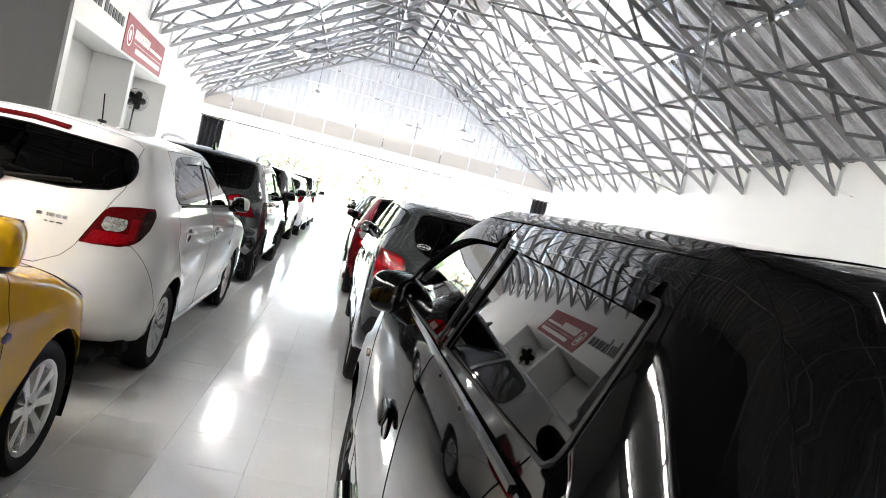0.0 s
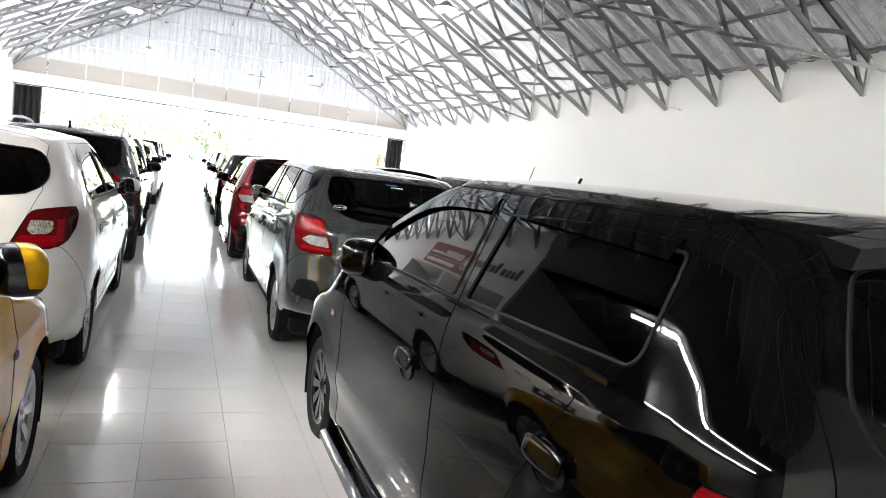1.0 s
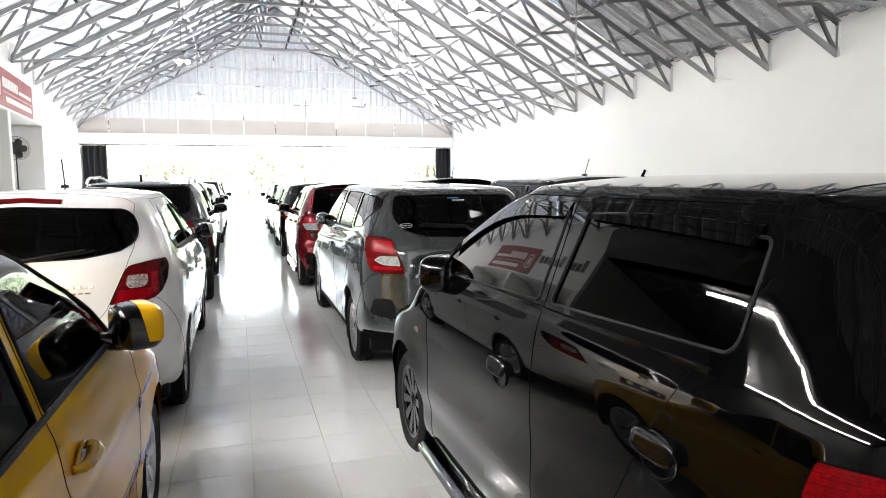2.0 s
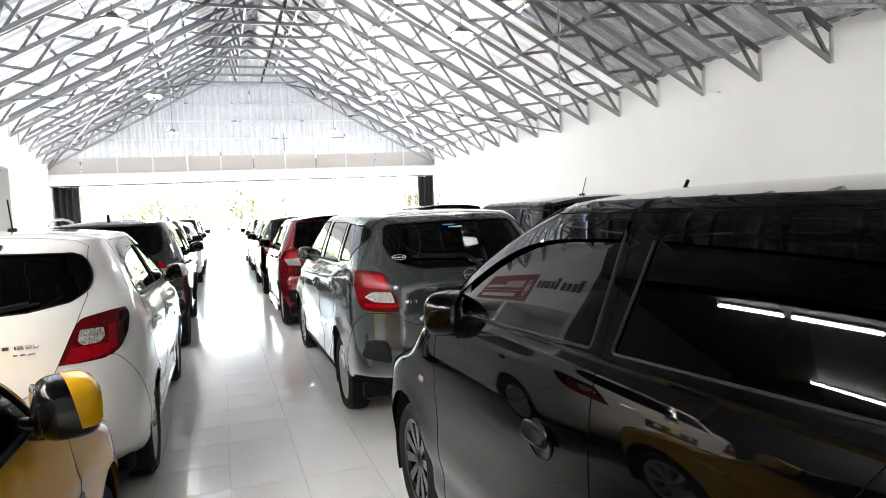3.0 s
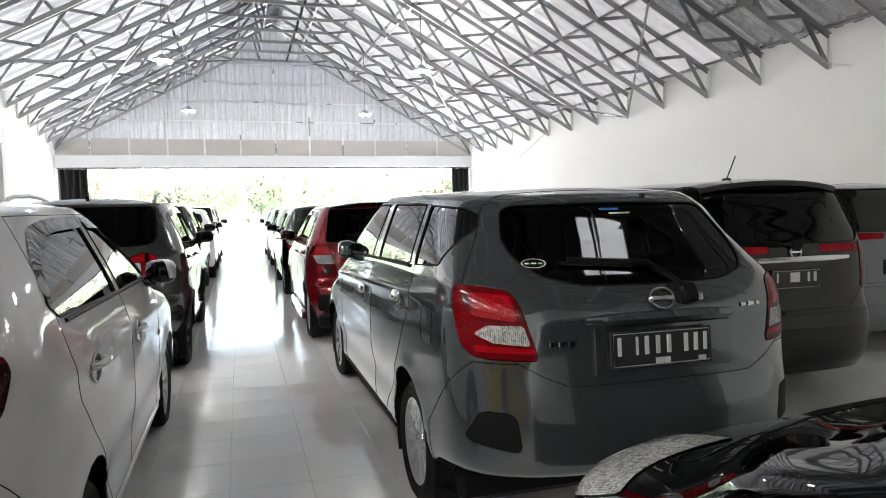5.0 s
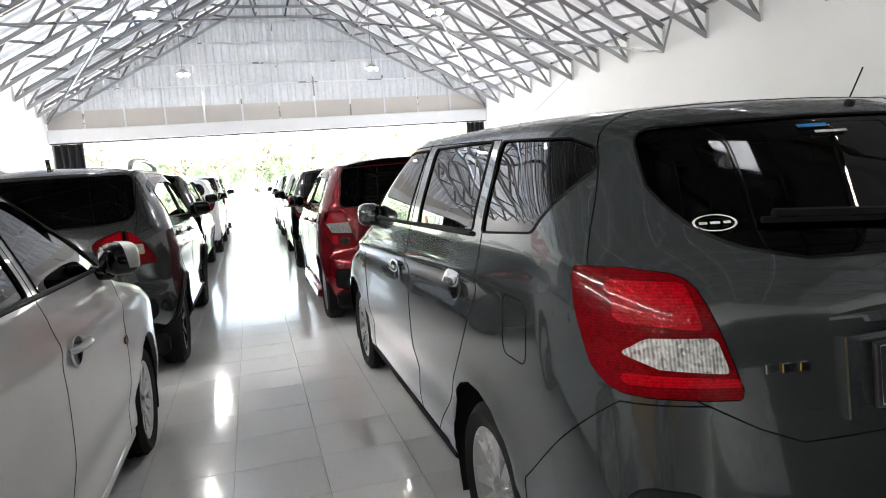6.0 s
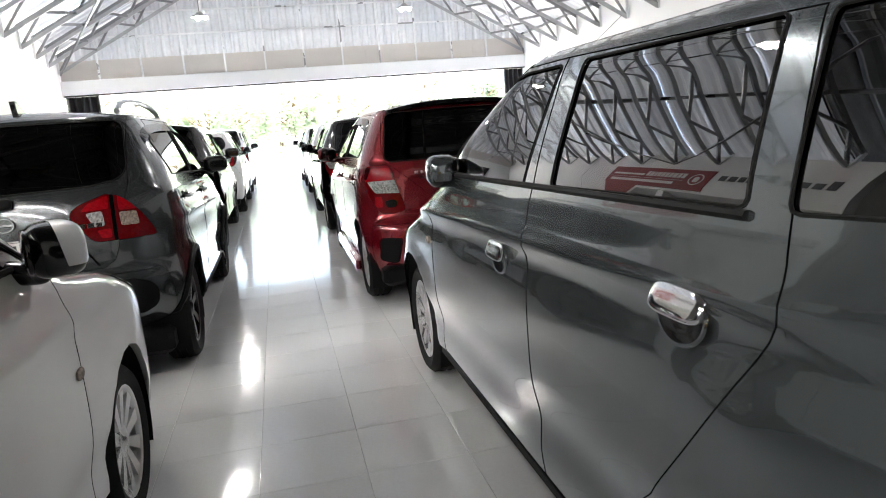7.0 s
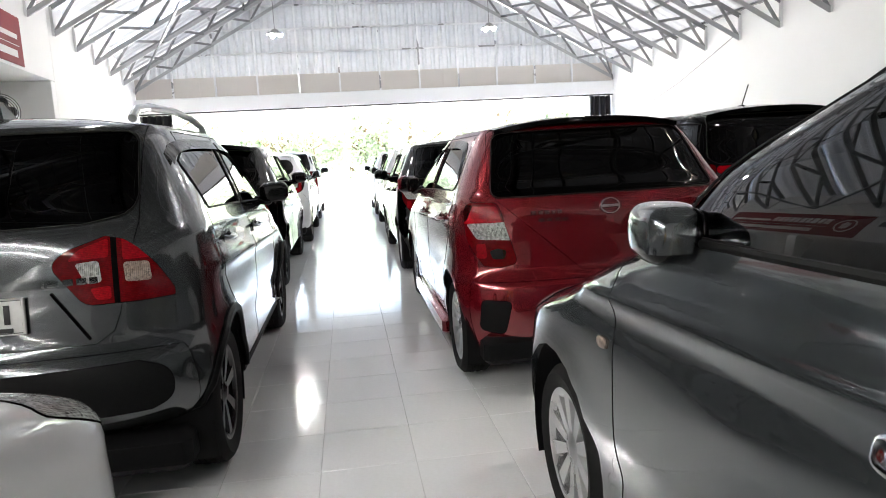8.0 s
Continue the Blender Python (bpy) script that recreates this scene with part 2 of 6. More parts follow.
CONCRETE = material("concrete", (0.55, 0.53, 0.50), 0.85, vary=0.12, scale=0.4, bump=0.5, bump_scale=25)
ASPHALT = material("asphalt", (0.06, 0.06, 0.06), 0.9, vary=0.2, scale=0.5, bump=0.6, bump_scale=60)
# leaf green is paled, with the glare of the bright yard in its colour
LEAF = sheet("glare_paled_leaves", (0.14, 0.185, 0.11), 0.5)
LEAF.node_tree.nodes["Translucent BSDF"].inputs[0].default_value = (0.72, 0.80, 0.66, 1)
BARK = material("bark", (0.16, 0.11, 0.07), 0.9, vary=0.3, scale=6, bump=0.8)
SIGN_RED = material("red_sign_vinyl", (0.26, 0.014, 0.02), 0.4, vary=0.05)
SHADE_GREY = material("grey_lamp_enamel", (0.30, 0.30, 0.30), 0.4, vary=0.05)
SIGN_WHITE = material("white_vinyl", (0.8, 0.78, 0.76), 0.4, vary=0.03)
LETTER_DARK = material("dark_letters", (0.06, 0.06, 0.07), 0.5)
PLASTIC = material("black_plastic", (0.006, 0.006, 0.0065), 0.55, spec=0.12, vary=0.15, bump=0.25, bump_scale=300)
GLOSS_BLACK = material("gloss_black_plastic", (0.002, 0.002, 0.0022), 0.12, coat=0.4, spec=0.3)
RUBBER = material("rubber_seal", (0.006, 0.006, 0.006), 0.6, spec=0.15)
TYRE = material("tyre_rubber", (0.011, 0.011, 0.011), 0.75, spec=0.2, vary=0.2, scale=10, bump=0.3, bump_scale=150)
ALLOY = material("alloy_wheel", (0.58, 0.58, 0.58), 0.28, 0.85, vary=0.05)
ALLOY_DARK = material("dark_alloy_wheel", (0.05, 0.05, 0.053), 0.22, 0.9, vary=0.1)
CHROME = material("chrome", (0.75, 0.75, 0.76), 0.08, 1.0, vary=0.02, rough_vary=0.02)
SEAM = material("panel_gap", (0.003, 0.003, 0.003), 0.9, spec=0.0)
FABRIC = material("seat_fabric", (0.03, 0.03, 0.033), 0.9, vary=0.2, bump=0.4, bump_scale=250)
GLASS = glassy("tinted_glass", (0.10, 0.11, 0.11))
GLASS_DARK = glassy("dark_film_glass", (0.010, 0.012, 0.013), 0.85, 1.45)
GLASS_MIRROR = glassy("reflective_film_glass", (0.010, 0.012, 0.013), 1.0, 2.3)
VISOR = glassy("smoked_visor", (0.05, 0.05, 0.05))
RED_LENS = lens("red_lens", (0.105, 0.0004, 0.002), 160.0, 0.6, 1.25)
RED_DEEP = lens("deep_red_lens", (0.02, 0.0002, 0.0006), 120.0, 0.7, 1.2)
RED_BRIGHT = lens("bright_red_lens", (0.27, 0.001, 0.006), 180.0, 0.55, 1.3)
CLEAR_LENS = lens("clear_lens", (0.30, 0.297, 0.295), 110.0, 0.15, 1.7, "X")
AMBER_LENS = lens("amber_lens", (0.30, 0.235, 0.20), 140.0, 0.3, 1.35, "X")
PLATE_BLACK = material("plate_black", (0.012, 0.012, 0.013), 0.4)
PLATE_WHITE = material("plate_white", (0.55, 0.55, 0.54), 0.45)
TUBE = glow("lit_tube", (1.0, 0.99, 0.98), 16.0)
BULB = glow("lit_bulb", (1.0, 0.99, 0.97), 40.0)


def paint(name, base, metal=0.0, rough=0.3):
    m = material(name, base, rough, metal, 1.0, 0.03, 2.0, 0.0, 900, 400, rough_vary=0.02, spec=0.0 if metal == 0 else 0.4)
    m.node_tree.nodes["Principled BSDF"].inputs["Coat IOR"].default_value = 1.6
    return m


PAINT_WHITE = paint("white_car_paint", (0.80, 0.80, 0.80))
PAINT_GREY = paint("grey_metallic_paint", (0.108, 0.121, 0.129), 0.75, 0.16)
PAINT_GREY_WARM = paint("warm_grey_metallic_paint", (0.075, 0.080, 0.085), 0.75, 0.18)
PAINT_BLACK = paint("black_car_paint", (0.0008, 0.0008, 0.0009), 0.0, 0.3)
PAINT_BLACK.node_tree.nodes["Principled BSDF"].inputs["Coat IOR"].default_value = 1.5
PAINT_RED = paint("red_metallic_paint", (0.19, 0.003, 0.009), 0.5, 0.26)
PAINT_YELLOW = paint("yellow_car_paint", (0.82, 0.44, 0.012))
PAINT_YELLOW.node_tree.nodes["Principled BSDF"].inputs["Coat IOR"].default_value = 1.45
PAINT_SILVER = paint("silver_metallic_paint", (0.45, 0.46, 0.47), 0.7, 0.35)

# ---------------------------------------------------------------- the hall
GATE_Y, RIGHT_X, BACK_Y = 24.39, 7.30, -6.0
PITCH, RIDGE_X, COLLAR_Z, COLLAR_L, COLLAR_R = 0.548, 0.70, 6.15, -0.54, 1.95
BAY = 1.24
TILE_W = 0.415


def left_x(y):
    """The left wall runs a little askew."""
    return -4.73 - 0.0925 * (y - 14.47)


def under_z(x):
    """Height of the trusses' lower edge."""
    if x > COLLAR_R:
        return COLLAR_Z - PITCH * (x - COLLAR_R)
    if x < COLLAR_L:
        return COLLAR_Z - PITCH * (COLLAR_L - x)
    return COLLAR_Z


def top_z(x):
    """Height of the trusses' upper chord."""
    return 0.42 + COLLAR_Z + PITCH * (COLLAR_R - RIDGE_X) - PITCH * abs(x - RIDGE_X)


def wall_box(name, p, q, z0, z1, thick, mat, label):
    """A straight wall from p to q (plan), thick to its left-hand side."""
    p, q = Vector((*p, 0)), Vector((*q, 0))
    d = (q - p).normalized()
    n = Vector((-d.y, d.x, 0)) * thick
    s = Shape().add([p + Vector((0, 0, z0)), q + Vector((0, 0, z0)), q + n + Vector((0, 0, z0)), p + n + Vector((0, 0, z0)), p + Vector((0, 0, z1)), q + Vector((0, 0, z1)), q + n + Vector((0, 0, z1)), p + n + Vector((0, 0, z1))],
                    [(3, 2, 1, 0), (4, 5, 6, 7), (0, 1, 5, 4), (1, 2, 6, 5), (2, 3, 7, 6), (3, 0, 4, 7)])
    return tagged(part(name, s, mat, smooth=0), label, "wall", kind="structure")


# outside ground, then the hall's floor bed
g = Shape()
g.add([(-400, -60, -0.12), (400, -60, -0.12), (400, 26, -0.12), (-400, 26, -0.12), (400, 36, -0.15), (-400, 36, -0.15), (400, 600, -0.15), (-400, 600, -0.15)], [(0, 1, 2, 3), (3, 2, 4, 5), (5, 4, 6, 7)])
tagged(part("ground", g, CONCRETE, smooth=0), "pale sunlit concrete yard and ground outside", "ground", kind="structure")
road = Shape().box(-200, 200, 38, 44, -0.149, -0.13)
tagged(part("road", road, ASPHALT, smooth=0), "grey asphalt road beyond the yard", "road", kind="structure")
floor = Shape()
floor.add([(left_x(BACK_Y) - 0.6, BACK_Y, -0.006), (RIGHT_X + 0.1, BACK_Y, -0.006), (RIGHT_X + 0.1, GATE_Y + 1.2, -0.006), (left_x(GATE_Y) - 0.6, GATE_Y + 1.2, -0.006)], [(0, 1, 2, 3)])
floor.add([(left_x(BACK_Y) - 0.6, BACK_Y, -0.15), (RIGHT_X + 0.1, BACK_Y, -0.15), (RIGHT_X + 0.1, GATE_Y + 1.2, -0.15), (left_x(GATE_Y) - 0.6, GATE_Y + 1.2, -0.15)], [(3, 2, 1, 0)])
floor.f += [(4, 5, 1, 0), (5, 6, 2, 1), (6, 7, 3, 2), (7, 4, 0, 3)]
FLOOR = tagged(part("floor", floor, GROUT, smooth=0), "white glazed tile floor with thin grey joints", "floor", kind="structure")

# right wall and its pilaster by the gate
wall_box("wall_east", (RIGHT_X, GATE_Y + 0.35), (RIGHT_X, BACK_Y), -0.15, 3.75, 0.2, WALL, "plain white plastered side wall with faint stains")
# unseen back wall behind the parked cars, kept pale to brighten the tails' reflections
bx0, bx1 = left_x(BACK_Y) - 0.3, RIGHT_X
back = Shape().prism([(bx0, -0.15), (bx1, -0.15), (bx1, top_z(bx1)), (RIDGE_X, top_z(RIDGE_X)), (bx0, top_z(bx0))], 1, BACK_Y - 0.2, BACK_Y)
tagged(part("wall_south", back, WALL_SOUTH, smooth=0), "plain pale grey back wall up to the ridge", "wall", kind="structure")

# left wall: plain up to the gate, built-in niches before it, and a low side bay further back
NY = [10.3, 14.2, 18.0]
ang = math.atan(-0.0925)
dirL = Vector((math.sin(ang), math.cos(ang), 0))


def on_left(y, off=0.0):
    """A plan point by the left wall, off metres into the hall."""
    return (left_x(y) + off * math.cos(ang), y - off * math.sin(ang))


wall_box("wall_west", on_left(NY[2]), on_left(GATE_Y + 0.35), -0.15, 4.2, 0.2, WALL, "bright white side wall beside the gate")
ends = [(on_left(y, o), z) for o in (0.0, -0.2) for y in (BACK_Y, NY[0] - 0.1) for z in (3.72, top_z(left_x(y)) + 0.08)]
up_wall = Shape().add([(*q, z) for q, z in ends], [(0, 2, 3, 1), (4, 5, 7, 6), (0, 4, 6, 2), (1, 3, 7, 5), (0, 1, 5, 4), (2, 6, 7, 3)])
tagged(part("wall_west", up_wall, WALL_BACK, smooth=0), "side wall over the side bay, darkened as unlit", "wall", kind="structure")
wall_box("wall_west", on_left(BACK_Y, -3.0), on_left(NY[0] - 0.1, -3.0), -0.15, 3.72, 0.2, WALL_BACK, "back wall of the side bay, darkened as unlit")
wall_box("wall_bay", on_left(NY[0] - 0.1), on_left(NY[0] - 0.1, -3.2), -0.15, 3.72, 0.15, WALL_BACK, "end wall of the side bay, darkened as unlit")
wall_box("wall_bay", on_left(BACK_Y), on_left(BACK_Y, -3.2), -0.15, 3.72, -0.15, WALL_BACK, "end wall of the side bay, darkened as unlit")
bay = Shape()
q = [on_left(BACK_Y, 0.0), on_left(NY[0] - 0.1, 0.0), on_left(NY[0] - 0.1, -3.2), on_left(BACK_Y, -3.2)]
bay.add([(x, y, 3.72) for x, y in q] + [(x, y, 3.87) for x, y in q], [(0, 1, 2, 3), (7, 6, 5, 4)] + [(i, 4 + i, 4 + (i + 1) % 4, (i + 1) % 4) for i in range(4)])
tagged(part("ceiling", bay, WALL_BACK, smooth=0), "flat ceiling of the side bay, darkened as unlit", "ceiling", kind="structure")
bayf = Shape().add([(x, y, -0.15) for x, y in q] + [(x, y, -0.008) for x, y in q], [(3, 2, 1, 0), (4, 5, 6, 7)] + [(i, (i + 1) % 4, 4 + (i + 1) % 4, 4 + i) for i in range(4)])
tagged(part("floor", bayf, CONCRETE, smooth=0), "bare concrete floor of the side bay", "floor", kind="structure")
for off in (-0.35, -2.1):
    for k in range(9):
        px, py = on_left(-4.6 + k * 1.34, off)
        lt = thing("tube_light", pose(px, py, 3.72, 0, 0, -math.degrees(ang)), "lit white tube light under the dark ceiling", "lamp", "tube lights")
        part("tray", Shape().slab(-0.035, 0.035, 0, 1.22, -0.03, 0.0, 0.004), SIGN_WHITE, lt)
        part("tube", Shape().tube([(0, 0.02, -0.045), (0, 1.2, -0.045)], 0.016, 8), TUBE, lt, "glowing white tube")
niche = thing("niche_unit", pose(*on_left(NY[0] - 0.1), 0, 0, 0, -math.degrees(ang)), "white built-in wall of tall open niches under a fascia", "wall unit", kind="structure")
L = (NY[2] - NY[0]) / math.cos(ang) + 0.1
for yy in (0.0, (NY[1] - NY[0]) / math.cos(ang), L - 0.22):
    part("column", Shape().slab(-0.75, 0, yy, yy + 0.22, 0, 2.88, 0.008), WALL, niche)
part("fascia", Shape().slab(-0.75, 0.0, 0, L, 2.88, 4.3, 0.008), WALL, niche)
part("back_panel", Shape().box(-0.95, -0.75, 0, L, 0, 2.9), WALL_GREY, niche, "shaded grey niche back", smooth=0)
part("shelf", Shape().slab(-0.74, -0.02, 0.23, L - 0.23, 1.02, 1.07, 0.005), WALL, niche)
# red banner with a round mark and rows of unreadable lettering
banner = thing("banner", niche.matrix_basis @ pose(0.012, 2.82, 0), "dark red advertising banner with pale lettering", "sign")
part("panel", Shape().slab(-0.006, 0.006, 0, 3.62, 2.93, 3.62, 0.002), SIGN_RED, banner)
part("emblem", Shape().lathe([(0.17, 0), (0.17, 0.004), (0.2, 0.004), (0.2, 0)], pose(0.007, 0.36, 3.27), 28), SIGN_WHITE, banner, "white ring emblem")
part("emblem", Shape().blob((0.004, 0.08, 0.1), pose(0.008, 0.36, 3.27)), SIGN_WHITE, banner, "white emblem shape")
tx = 0.72
for k, wd in enumerate((0.15, 0.13, 0.16, 0.13, 0.14, 0.13, 0.14, 0.12, 0.15, 0.14)):
    part("letter_bar", Shape().slab(0.006, 0.010, tx, tx + wd - 0.035, 3.28, 3.46, 0.001), SIGN_WHITE, banner)
    tx += wd
part("letter_bar", Shape().slab(0.006, 0.010, tx + 0.05, 3.45, 3.29, 3.36, 0.001), SIGN_WHITE, banner)
part("letter_bar", Shape().slab(0.006, 0.010, 0.95, 3.4, 3.03, 3.13, 0.001), SIGN_WHITE, banner)
part("rule", Shape().slab(0.006, 0.009, 0.72, 3.5, 3.195, 3.205, 0.001), SIGN_WHITE, banner)
# dark lettering on the fascia further back
name_sign = thing("fascia_lettering", niche.matrix_basis @ pose(0.006, 0, 0), "row of dark raised shapes on the white fascia", "sign")
rs = random.Random(5)
tx = 0.3
for k in range(10):
    wd = rs.uniform(0.14, 0.24)
    hh = 0.26 if k in (0, 4) else 0.17
    part("letter_bar", Shape().slab(0, 0.012, tx, tx + wd * 0.75, 3.3, 3.3 + hh, 0.003), LETTER_DARK, name_sign)
    tx += wd + (0.12 if k == 3 else 0.02)

# portal: beam, beige board, gable sheet with its studs
gy = GATE_Y + 0.05
GX0, GX1 = left_x(gy), RIGHT_X
beam = Shape().slab(GX0, GX1, gy, gy + 0.3, 2.80, 3.17, 0.012)
tagged(part("beam", beam, WALL), "white plastered beam over the gate", "beam", kind="structure")
lip = Shape().slab(GX0 + 0.02, GX1 - 0.02, gy + 0.02, gy + 0.26, 2.765, 2.798, 0.004)
tagged(part("gate_track", lip, GATE_BLACK), "black steel gate track under the beam", "track", kind="structure")
board = thing("gable_board", pose(0, gy + 0.12, 0), "beige boarding along the foot of the gable", "boarding", kind="structure")
bw = (GX1 - GX0) / 8
for k in range(8):
    part("board", Shape().slab(GX0 + k * bw + 0.001, GX0 + (k + 1) * bw - 0.001, 0, 0.02, 3.172, 3.68, 0.001), BEIGE, board)
part("backing", Shape().box(GX0, GX1, 0.022, 0.032, 3.172, 3.68), BEIGE, board, smooth=0)
gs = Shape()
n = int((GX1 - GX0) / 0.045)
cols = []
for i in range(n + 1):
    x = GX0 + (GX1 - GX0) * i / n
    rib = (0.0, 0.0, 0.0, 0.045, 0.045)[i % 5]
    cols.append((x, gy + 0.17 + rib, max(3.7, top_z(x))))
gs.add([(x, y, 3.60) for x, y, z in cols] + [(x, y, z) for x, y, z in cols], [(i, i + 1, n + 2 + i, n + 1 + i) for i in range(n)])
gable = tagged(part("gable_wall", gs, SHEET_GABLE, smooth=0), "white ribbed metal sheet gable lit from outside", "wall", kind="structure")
for x in [RIDGE_X + (k - 5) * 1.08 for k in range(11)]:
    if GX0 + 0.6 < x < GX1 - 0.6 and top_z(x) > 3.9:
        part("stud", Shape().channel((x, gy + 0.09, 3.12), (x, gy + 0.09, top_z(x) - 0.1), 0.045, 0.05, (1, 0, 0)), STEEL_PALE, gable)
for z in (3.62, 4.25, 4.86, 5.46, 6.06):
    h = (top_z(RIDGE_X) - z) / PITCH
    xa, xb = max(GX0 + 0.1, RIDGE_X - h), min(GX1 - 0.1, RIDGE_X + h)
    part("girt", Shape().channel((xa, gy + 0.142, z), (xb, gy + 0.142, z), 0.04, 0.03, (0, 0, 1)), STEEL_PALE, gable)


def folding_gate(x0, x1, n):
    g = thing("folding_gate", pose(x0, gy + 0.1, 0), "black steel folding gate pushed open against the wall", "gate", "folding gates")
    w = (x1 - x0) / n
    for i in range(n):
        a = Vector((i * w, 0.0 if i % 2 else 0.12, 0))
        b = Vector(((i + 1) * w, 0.12 if i % 2 else 0.0, 0))
        d = (b - a).normalized()
        ang2 = math.atan2(d.y, d.x)
        m = Matrix.Translation(a) @ Matrix.Rotation(ang2, 4, "Z")
        part("leaf", Shape().slab(0.003, (b - a).length - 0.003, -0.006, 0.006, 0.03, 2.76, 0.004, m), GATE_BLACK, g)
    part("post", Shape().slab(n * w * (0 if x0 > 0 else 1) - 0.02, n * w * (0 if x0 > 0 else 1) + 0.02, 0.01, 0.11, 0.0, 2.765, 0.006), GATE_BLACK, g)
    return g


folding_gate(GX0 + 0.02, -4.83, 9)
folding_gate(6.66, GX1 - 0.02, 8)


# trusses of thin galvanised channel, one bay apart
def truss(y):
    xl, xr = left_x(y) + 0.02, RIGHT_X - 0.02
    t = thing("roof_truss", pose(0, y, 0), "galvanised light steel roof truss resting on the side walls", "truss", "roof trusses")
    up = (0, 1, 0)

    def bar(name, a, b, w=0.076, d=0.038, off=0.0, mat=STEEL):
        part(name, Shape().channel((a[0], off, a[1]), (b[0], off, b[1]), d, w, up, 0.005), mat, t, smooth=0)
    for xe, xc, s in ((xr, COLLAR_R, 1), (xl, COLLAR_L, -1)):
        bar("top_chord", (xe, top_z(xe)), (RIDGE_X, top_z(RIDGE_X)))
        bar("bottom_chord", (xe, under_z(xe)), (xc, COLLAR_Z), mat=STEEL_FLOORLIT)
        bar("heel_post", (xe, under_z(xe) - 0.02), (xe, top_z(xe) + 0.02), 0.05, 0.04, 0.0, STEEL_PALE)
        span = abs(xe - xc)
        n = max(3, round(span / 1.08))
        low = [xe - s * span * i / n for i in range(n + 1)]
        for i in range(n):
            xt = low[i] - s * span / n * 0.42
            bar("web", (low[i], under_z(low[i])), (xt, top_z(xt)), 0.054, 0.03, 0.012)
            bar("web", (xt, top_z(xt)), (low[i + 1], under_z(low[i + 1])), 0.054, 0.03, -0.012)
        xt = RIDGE_X + s * 0.62
        bar("web", (xc, COLLAR_Z), (xt, top_z(xt)), 0.054, 0.03, 0.012)
        bar("web", (RIDGE_X + s * 0.42, COLLAR_Z), (xt, top_z(xt)), 0.054, 0.03, -0.012)
    bar("collar", (COLLAR_L, COLLAR_Z), (COLLAR_R, COLLAR_Z), mat=STEEL_FLOORLIT)
    return t


TRUSS_Y = [GATE_Y - BAY * k for k in range(24)]
for y in TRUSS_Y:
    truss(y)

# thin runners that tie the lower chords together
for x in (0.29, 1.45, -1.7, 3.1):
    z = under_z(x) + 0.06
    r = Shape().channel((x, BACK_Y + 0.1, z), (x, GATE_Y, z), 0.04, 0.03, (0, 0, 1))
    tagged(part("runner", r, STEEL_PALE, smooth=0), "long pale steel runner tying the trusses together", "runner", "roof runners")

# crossed wind bracing under the trusses
for ya, yb in ((TRUSS_Y[8], TRUSS_Y[0]), (TRUSS_Y[8], TRUSS_Y[16])):
    for s in (1, -1):
        def foot(y):
            x = RIGHT_X - 0.05 if s > 0 else left_x(y) + 0.05
            return Vector((x, y, under_z(x) - 0.05))

        def head(y):
            return Vector((COLLAR_R if s > 0 else COLLAR_L, y, COLLAR_Z - 0.05))
        for p, q in ((foot(ya), head(yb)), (head(ya), foot(yb))):
            b = Shape().channel(p, q, 0.045, 0.03, (0, 0, 1))
            tagged(part("wind_brace", b, STEEL, smooth=0), "long thin steel brace crossing under the trusses", "brace", "wind braces")


# roof: ribbed sheets on purlins, some of them translucent
SHEETS = []


def roof_slope(s, y0, y1, xa, xb, mat, name, label):
    """One field of ribbed sheet between plan lines xa (low) and xb (high)."""
    sh = Shape()
    y1 += 0.05
    SHEETS.append(name)
    up = 0.09 + 0.006 * (len(SHEETS) % 3)
    n = max(2, int((y1 - y0) / 0.06))
    lo, hi = [], []
    for i in range(n + 1):
        y = y0 + (y1 - y0) * i / n
        rib = (0.0, 0.0, 0.0, 0.035, 0.035)[i % 5]
        xl = xa if s > 0 else (left_x(y) - 0.35 if xa is None else xa)
        lo.append((xl, y, top_z(xl) + up + rib))
        hi.append((xb, y, top_z(xb) + up + rib))
    sh.add(lo + hi, [(i, i + 1, n + 2 + i, n + 1 + i) for i in range(n)])
    return tagged(part(name, sh, mat, smooth=0), label, "roof", kind="structure")


R0, R1 = BACK_Y - 0.3, GATE_Y + 0.8
OP, CL = "silver ribbed metal roof sheeting", "white translucent ribbed roof sheeting"
roof = roof_slope(1, R0, 11.5, RIGHT_X + 0.35, 4.9, SHEET_FOIL, "roof_1", OP)
roof_slope(1, 11.5, R1, RIGHT_X + 0.35, 4.9, SHEET_DIM, "roof_8", CL)
SKY_X, SKY_Y = (3.72, 2.86), (4.06, 4.48)
# the unseen rear roof is coloured near black, as if unlit
DK = "dark aged metal roof sheeting"
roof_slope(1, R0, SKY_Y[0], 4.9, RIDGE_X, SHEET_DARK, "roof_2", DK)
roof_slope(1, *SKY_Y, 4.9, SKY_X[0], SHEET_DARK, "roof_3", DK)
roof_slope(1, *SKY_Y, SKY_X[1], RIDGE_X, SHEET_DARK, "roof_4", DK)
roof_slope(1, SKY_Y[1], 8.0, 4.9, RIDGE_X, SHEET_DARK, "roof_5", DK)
roof_slope(1, 8.0, 11.0, 4.9, RIDGE_X, SHEET_FOIL, "roof_6", OP)
k = 13
for y0, y1, low, high, side in ((11.0, 19.0, 4.9, RIDGE_X + 1.5, 1), (11.0, 22.0, None, RIDGE_X - 1.5, -1)):
    n = round((y1 - y0) / 0.875)
    for i in range(n):
        ya, yb = y0 + (y1 - y0) * i / n, y0 + (y1 - y0) * (i + 1) / n
        roof_slope(side, ya, yb, low, high, SHEET_MID if i % 3 == 1 else SHEET_CLEAR, f"roof_{k}", CL)
        k += 1
